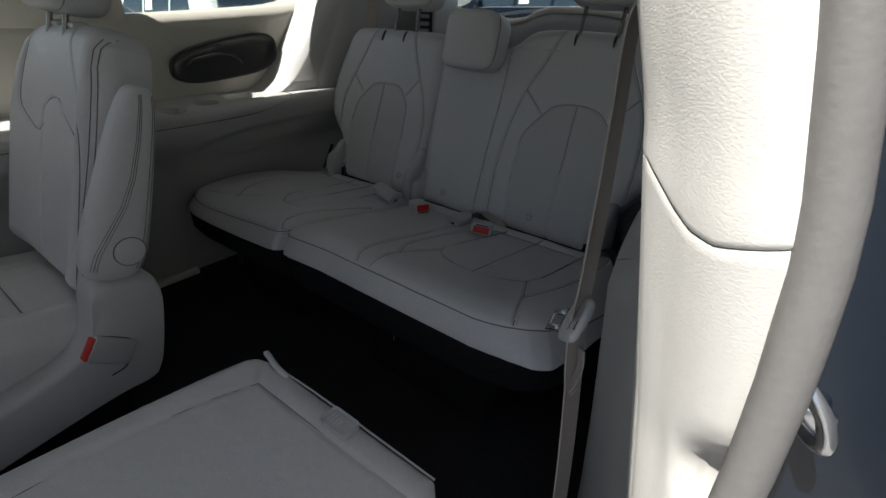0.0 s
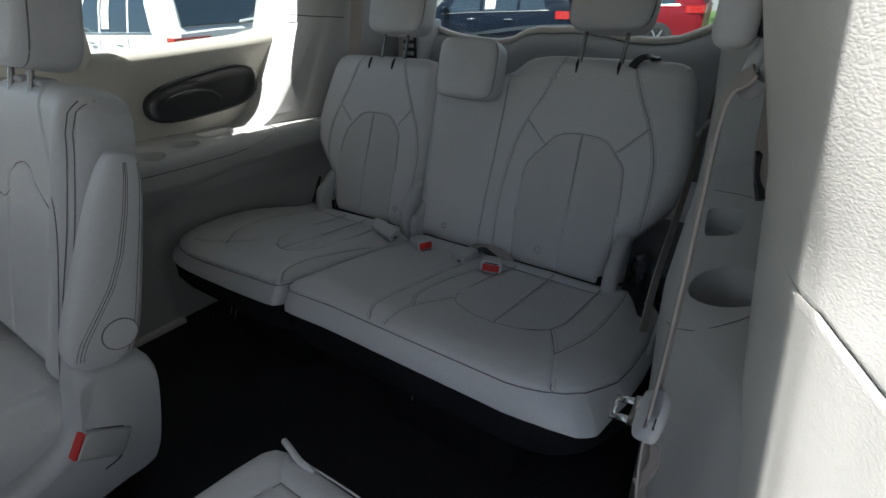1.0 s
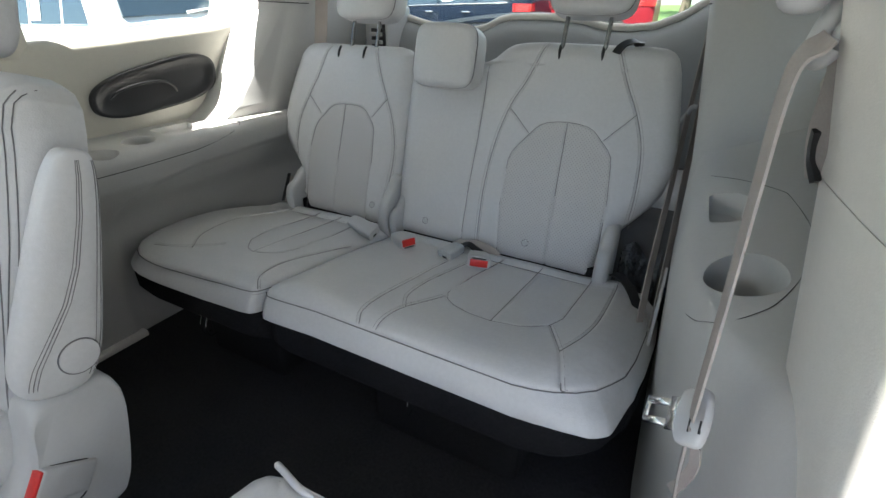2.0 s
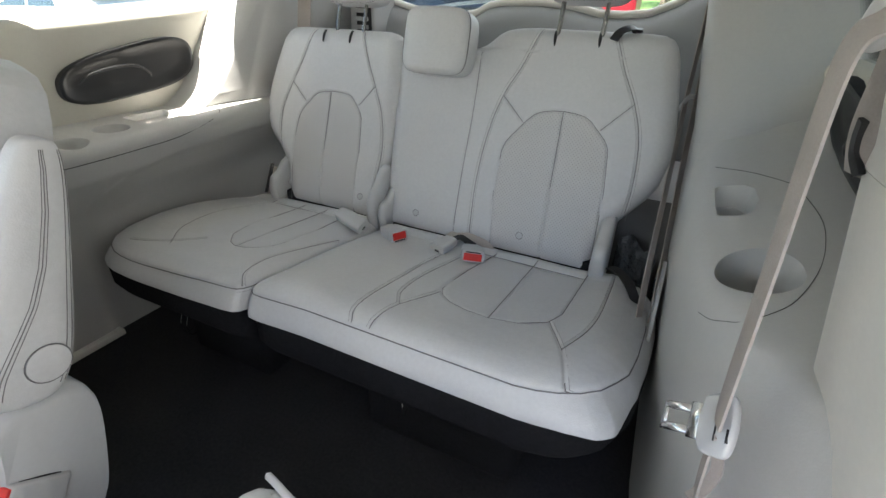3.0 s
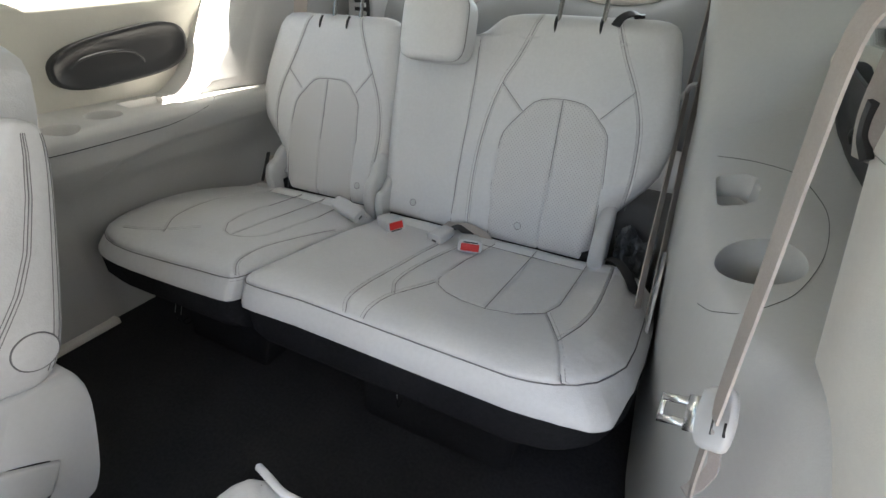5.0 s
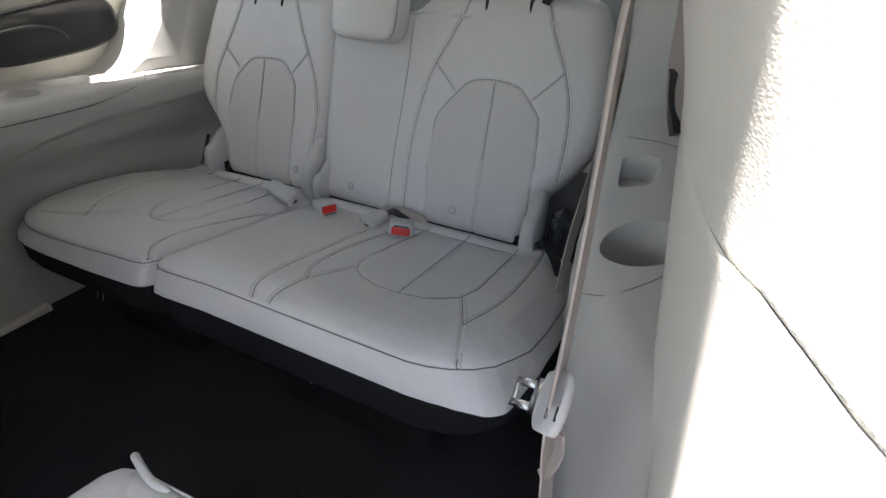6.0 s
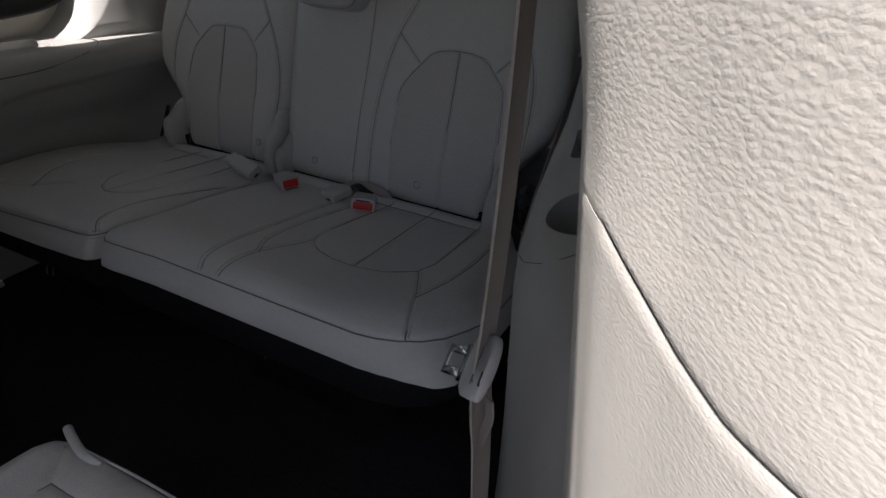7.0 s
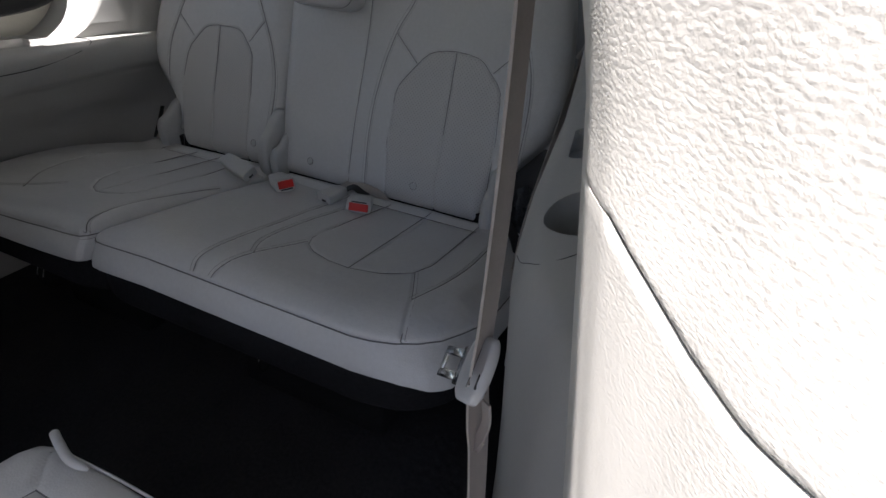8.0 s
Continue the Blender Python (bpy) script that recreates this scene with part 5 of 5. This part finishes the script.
# vent slots in the far rear pillar
vent = thing("pillar_vent", "small dark vent with five slats in a grey housing", "vent", (-0.55, 1.60, 0.76))
bm = bmesh.new()
box(bm, (-0.615, 1.545, 0.74), (-0.500, 1.72, 0.965), 0.012, 3)
part("housing", bm, HARD, vent)
bm = bmesh.new()
box(bm, (-0.580, 1.540, 0.785), (-0.512, 1.550, 0.945), 0.003)
part("backing", bm, BLACK, vent, "black backing")
for k in range(5):
    bm = bmesh.new()
    box(bm, (-0.576, 1.528, 0.797 + 0.029 * k), (-0.524, 1.542, 0.812 + 0.029 * k), 0.002)
    part("slat", bm, HARD, vent)
hk = thing("cargo_hook", "small bright steel tie-down ring on the cargo side", "hook", (0.555, 1.475, 0.345))
bm = bmesh.new()
tube(bm, [(0.552, 1.475 + 0.020 * math.copysign(abs(math.cos(a)) ** 0.4, math.cos(a)), 0.367 + 0.013 * math.copysign(abs(math.sin(a)) ** 0.4, math.sin(a))) for a in [math.tau * i / 24 for i in range(24)]], 0.0022, 7, closed=True)
part("ring", bm, STEEL, hk)
bm = bmesh.new()
box(bm, (0.548, 1.452, 0.343), (0.562, 1.498, 0.349), 0.002)
part("base_bar", bm, HARD, hk, "dark grey base bar")

# wiper resting on the outside of the rear window
wp = thing("rear_wiper", "pale grey rear wiper resting along the window foot", "wiper", (-0.2, 1.875, 0.91))
bm = bmesh.new()
tube(bm, curve([(-0.465, 1.872, 0.895), (-0.405, 1.874, 0.903), (-0.304, 1.876, 0.918), (-0.142, 1.878, 0.936), (0.031, 1.880, 0.944)], 8), 0, flat=(0.006, 0.004, (0, -0.9, 0.4)))
part("arm", bm, HARD, wp)
bm = bmesh.new()
tube(bm, curve([(-0.40, 1.868, 0.898), (-0.303, 1.868, 0.901), (-0.179, 1.868, 0.908), (-0.10, 1.870, 0.916)], 8), 0, flat=(0.004, 0.003, (0, -0.9, 0.4)))
part("blade", bm, BLACK, wp, "black rubber blade")
bm = bmesh.new()
box(bm, (-0.485, 1.866, 0.880), (-0.445, 1.885, 0.906), 0.006)
part("pivot_cover", bm, HARD, wp, "rounded pivot cover")

# ---- the car lot outside ----
CARGLASS = material("dark_car_glass", (0.03, 0.045, 0.06), 0.06, spec=0.8)
LAMP_RED = material("red_lamp_lens", (0.45, 0.02, 0.02), 0.15, coat=0.5)
TYRE = material("tyre_rubber", (0.02, 0.02, 0.02), 0.85)
ALLOY = material("alloy_rim", (0.55, 0.55, 0.56), 0.3, 0.9)
CHROME = material("chrome_trim", (0.8, 0.8, 0.8), 0.12, 1.0)
PAPER = material("white_paper", (0.85, 0.85, 0.83), 0.7)
INK = material("black_ink", (0.03, 0.03, 0.03), 0.6)
LEAF = material("green_leaves", (0.07, 0.13, 0.03), 0.6, vary=0.4, vary_scale=3)
BARK = material("tree_bark", (0.13, 0.10, 0.075), 0.9, bumps=(("noise", 40, 0.8, 0.02),), vary=0.3)


def car(name, label, colour, origin, heading, length=4.7, height=1.72, tail="wide", sticker=True):
    """A parked car: local x ahead, y to its left, z up from the ground."""
    paint = material(name + "_paint", colour, 0.35, coat=0.08, vary=0.02, spec=0.2)
    g = ground_z(*origin)
    M = Matrix.Translation((origin[0], origin[1], g)) @ pose(0, 0, 0, 2.3) @ pose(0, 0, 0, 0, 0, heading)
    top = thing(name, label, "car", M.translation)
    L, H, W = length / 2, height, 0.93

    def at(x, y, z):
        return M @ Vector((x, y, z))
    belt = table([(-L, 1.08), (0.2 * L, 1.00), (L * 0.45, 0.98), (L, 0.78)])
    roof = table([(-L, 1.10), (-L + 0.06, 1.14), (-L + 0.38, H - 0.10), (-L + 0.75, H), (0.1, H - 0.01), (0.45, H - 0.08), (L * 0.52, 1.06), (L * 0.6, 1.02), (L * 0.92, 0.86), (L, 0.74)])
    wide = table([(-L, 0.84), (-L + 0.12, 0.91), (-L + 0.6, W), (L - 0.7, W), (L - 0.12, 0.88), (L, 0.76)])

    def section(x):
        b, r, w = belt(x), max(roof(x), belt(x) + 0.012), wide(x)
        k = min((r - b) / (H - 1.0), 1)
        half = [(0.80 * w, 0.28), (w * 0.97, 0.36), (w, 0.62), (w * 0.985, 0.86), (w * 0.95, b), (w * (0.95 - 0.12 * k), b + (r - b) * 0.55), (w * (0.95 - 0.23 * k), b + (r - b) * 0.88), (w * (0.93 - 0.33 * k), r - 0.01), (w * 0.3, r + 0.012)]
        return [(x, y, z) for y, z in half] + [(x, -y, z) for y, z in half[::-1]]
    xs = sorted(set([-L, -L + 0.05, -L + 0.12] + line(-L + 0.2, L - 0.2, 30) + [L - 0.1, L - 0.04, L]))
    bm = bmesh.new()
    loft(bm, [[at(*p) for p in section(x)] for x in xs])
    body = part("body", bm, paint, top)

    def side_point(x, t, s, out=0.006):
        """A point of the side glass: t runs from the belt (0) to the roof (1)."""
        b, r, w = belt(x), roof(x), wide(x)
        k = min((r - b) / (H - 1.0), 1)
        z = b + (r - b) * (0.06 + 0.80 * t)
        f = (z - b) / (r - b)
        y = w * (0.95 - 0.12 * k * f / 0.55) if f < 0.55 else w * (0.95 - 0.12 * k - 0.11 * k * (f - 0.55) / 0.33)
        return at(x, s * (y + out), z)
    for s in (1, -1):
        for x0, x1, lean0, lean1 in ((-L + 0.62, -L + 1.25, 0.28, 0.0), (-L + 1.32, -L + 2.18, 0.0, 0.0), (-L + 2.26, -L + 3.30, 0.0, -0.62)):
            bm = bmesh.new()
            shell(bm, lambda u, v: side_point(x0 + (x1 - x0) * u + (lean0 * (1 - u) + lean1 * u) * v, v, s), line(0, 1, 6), line(0, 1, 6), M.to_3x3() @ Vector((0, -0.02 * s, 0)))
            part("side_window", bm, CARGLASS, body, "dark reflecting side glass")
        bm = bmesh.new()
        tube(bm, [side_point(x, -0.03, s, 0.010) for x in line(-L + 0.55, -L + 3.3, 14)], 0.010, 6)
        part("belt_strip", bm, CHROME, body, "bright strip under the windows")
        for x in (-L + 1.50, -L + 2.45):
            bm = bmesh.new()
            tube(bm, [at(x - 0.10, s * (W * 0.985 + 0.01), 0.90), at(x - 0.07, s * (W * 0.985 + 0.035), 0.905), at(x + 0.07, s * (W * 0.985 + 0.035), 0.905), at(x + 0.10, s * (W * 0.985 + 0.01), 0.90)], 0.014, 8)
            part("door_handle", bm, CHROME, body, "bright door handle")
        for x in (-L + 1.29, -L + 2.22, -L + 3.2):
            bm = bmesh.new()
            tube(bm, [at(x, s * wide(x) * 0.997, 0.40), at(x, s * (wide(x) + 0.002), 0.62), at(x, s * (wide(x) * 0.987), 0.86), at(x, s * wide(x) * 0.953, belt(x))], 0.005, 5)
            part("door_gap", bm, INK, body, "dark door joint")
        bm = bmesh.new()
        box(bm, (L - 1.62, s * 0.98 - 0.10, 1.00), (L - 1.45, s * 0.98 + 0.10, 1.16), 0.04, 3, M)
        part("mirror", bm, paint, body, "side mirror")
        # rear lamp wrapping round the corner
        bm = bmesh.new()
        x0 = -L
        shell(bm, lambda u, v: at(x0 - 0.012 + (0.16 if tail == "slim" else 0.36) * max(u - 0.45, 0) / 0.55, s * ((0.40 if tail == "slim" else 0.60) + (0.50 if tail == "slim" else 0.30) * min(u / 0.45, 1) + 0.035 * max(u - 0.45, 0)), 0.975 + 0.075 * v if tail == "slim" else 0.92 + 0.15 * v), line(0, 1, 10), line(0, 1, 3), M.to_3x3() @ Vector((0.05, -0.02 * s, 0)))
        part("rear_lamp", bm, LAMP_RED, body, "red rear lamp")
        for x in (-L + 0.92, L - 0.92):
            bm = bmesh.new()
            tube(bm, [at(x, s * 0.70, 0.36), at(x, s * 0.925, 0.36), at(x, s * 0.94, 0.36)], [0.36, 0.36, 0.33], 28)
            wh = part("wheel", bm, TYRE, top, "black tyre on an alloy rim")
            bm = bmesh.new()
            tube(bm, [at(x, s * 0.93, 0.36), at(x, s * 0.944, 0.36)], [0.245, 0.235], 24)
            part("rim", bm, BLACK, wh, "dark rim disc")
            for a in range(6):
                bm = bmesh.new()
                c, d = math.cos(a * math.tau / 6), math.sin(a * math.tau / 6)
                tube(bm, [at(x, s * 0.950, 0.36), at(x + 0.22 * c, s * 0.952, 0.36 + 0.22 * d)], 0.022, 6)
                part("spoke", bm, ALLOY, wh, "bright spoke")
    # rear window, wiper and badge bars
    bm = bmesh.new()
    shell(bm, lambda u, v: at(-L + 0.075 + 0.30 * v, u * (0.74 - 0.14 * v), 1.17 + (H - 0.13 - 1.17) * v) + M.to_3x3() @ Vector((-0.035, 0, 0.02)), line(-1, 1, 8), line(0, 1, 5), M.to_3x3() @ Vector((0.05, 0, -0.02)))
    part("rear_window", bm, CARGLASS, body, "dark reflecting rear glass")
    bm = bmesh.new()
    tube(bm, [at(-L + 0.03, -0.10, 1.20), at(-L + 0.03, -0.42, 1.23)], [0.022, 0.012], 6)
    part("wiper", bm, PAPER if colour[0] > 0.6 else BLACK, body, "rear wiper arm")
    for k in range(3):
        bm = bmesh.new()
        box(bm, (-L - 0.012, -0.45 - 0.07 * k, 1.04), (-L + 0.05, -0.41 - 0.07 * k, 1.07), 0, 1, M)
        part("badge", bm, CHROME, body, "small bright badge bar")
    bm = bmesh.new()
    shell(bm, lambda u, v: at(L * 0.50 - 0.52 * v - 0.02, u * (0.74 - 0.10 * v), 1.09 + (H - 0.16 - 1.09) * v) + M.to_3x3() @ Vector((0.03, 0, 0.03)), line(-1, 1, 6), line(0, 1, 4), M.to_3x3() @ Vector((-0.05, 0, -0.03)))
    part("windscreen", bm, CARGLASS, body, "dark reflecting windscreen")
    if sticker:
        bm = bmesh.new()
        shell(bm, lambda u, v: side_point(-L + 1.86 + 0.26 * u, 0.08 + 0.80 * v, 1, 0.014), line(0, 1, 2), line(0, 1, 2), M.to_3x3() @ Vector((0, -0.003, 0)))
        st_ = part("sticker", bm, PAPER, body, "white paper sheet in the window")
        bm = bmesh.new()
        for k in range(3):
            tube(bm, [side_point(-L + 1.93 + 0.05 * k, 0.78, 1, 0.018), side_point(-L + 1.96 + 0.05 * k, 0.78, 1, 0.018)], 0.014, 4)
        part("print", bm, INK, st_, "dark print bars")
    return top


car("white_suv", "white parked SUV with a paper sheet in its window", (0.78, 0.78, 0.76), (-7.95, 4.35), 178, tail="slim")
car("blue_suv", "dark blue parked SUV with a paper sheet in its window", (0.004, 0.008, 0.018), (-5.4, 11.4), 182)
car("red_car", "dark red parked car behind the van", (0.18, 0.008, 0.014), (-3.2, 13.75), 182, 4.7, 1.75, sticker=False)
car("silver_car", "pale grey parked car further along the row", (0.32, 0.36, 0.37), (-11.5, 10.2), 182, 4.6, 1.5, sticker=False)
car("maroon_car", "dark red parked car beyond the white one", (0.25, 0.02, 0.03), (-17.0, 4.2), 200, 4.6, 1.5, sticker=False)


def tree(origin, height, spread, seed):
    rnd = random.Random(seed)
    g = ground_z(*origin)
    o = Vector((origin[0], origin[1], g))
    t = thing("tree", "leafy green tree at the edge of the lot", "tree", o, group="trees round the lot")
    bm = bmesh.new()
    fork = o + Vector((0.1, 0.1, height * 0.45))
    tube(bm, curve([o, o + Vector((0.08, 0, height * 0.2)), fork]), [0.22 - 0.10 * i / 24 for i in range(25)], 9)
    tips = []
    for k in range(9):
        a = k * 2.4 + rnd.random()
        tip = fork + Vector((math.cos(a) * spread * rnd.uniform(0.4, 0.9), math.sin(a) * spread * rnd.uniform(0.4, 0.9), height * rnd.uniform(0.15, 0.5)))
        mid = fork.lerp(tip, 0.5) + Vector((0, 0, 0.2))
        tube(bm, [fork, mid, tip], [0.09, 0.05, 0.02], 6)
        tips += [tip, mid]
    part("trunk", bm, BARK, t)
    V, F = [], []
    for c in tips:
        for _ in range(260):
            d = Vector((rnd.gauss(0, 1), rnd.gauss(0, 1), rnd.gauss(0, 0.7)))
            p = c + d * spread * 0.22
            a = Vector((rnd.uniform(-1, 1), rnd.uniform(-1, 1), rnd.uniform(-0.6, 0.6))).normalized() * 0.13
            b = a.cross(Vector((rnd.uniform(-1, 1), rnd.uniform(-1, 1), 1))).normalized() * 0.07
            n_ = len(V)
            V += [p - a, p + b, p + a, p - b]
            F.append((n_, n_ + 1, n_ + 2, n_ + 3))
    me = bpy.data.meshes.new("crown")
    me.from_pydata([v - o for v in V], [], F)
    me.materials.append(LEAF)
    cr = new("crown", me)
    cr.parent = t
    tagged(cr, "crown of small green leaves")


tree((-15.0, 7.5), 7.0, 3.2, 3)
tree((-17.0, 13.5), 8.0, 3.6, 5)
tree((-8.0, 21.0), 8.0, 3.8, 8)
tree((-1.0, 25.0), 8.0, 3.8, 11)
# lawn beyond the lot
bm = bmesh.new()
GRASS = material("lawn", (0.10, 0.17, 0.04), 0.9, bumps=(("noise", 30, 0.8, 0.03),), vary=0.3, vary_scale=1.5)
for x0, y0, x1, y1 in ((-60, 15.5, 60, 40), (-60, -30, -20.0, 15.4)):
    shell(bm, lambda u, v: (u, v, ground_z(u, v) + 0.02), line(x0, x1, 10), line(y0, y1, 10), (0, 0, -0.05))
solid("lawn", bm, GRASS, "green lawn beyond the car lot", "lawn", kind="structure")
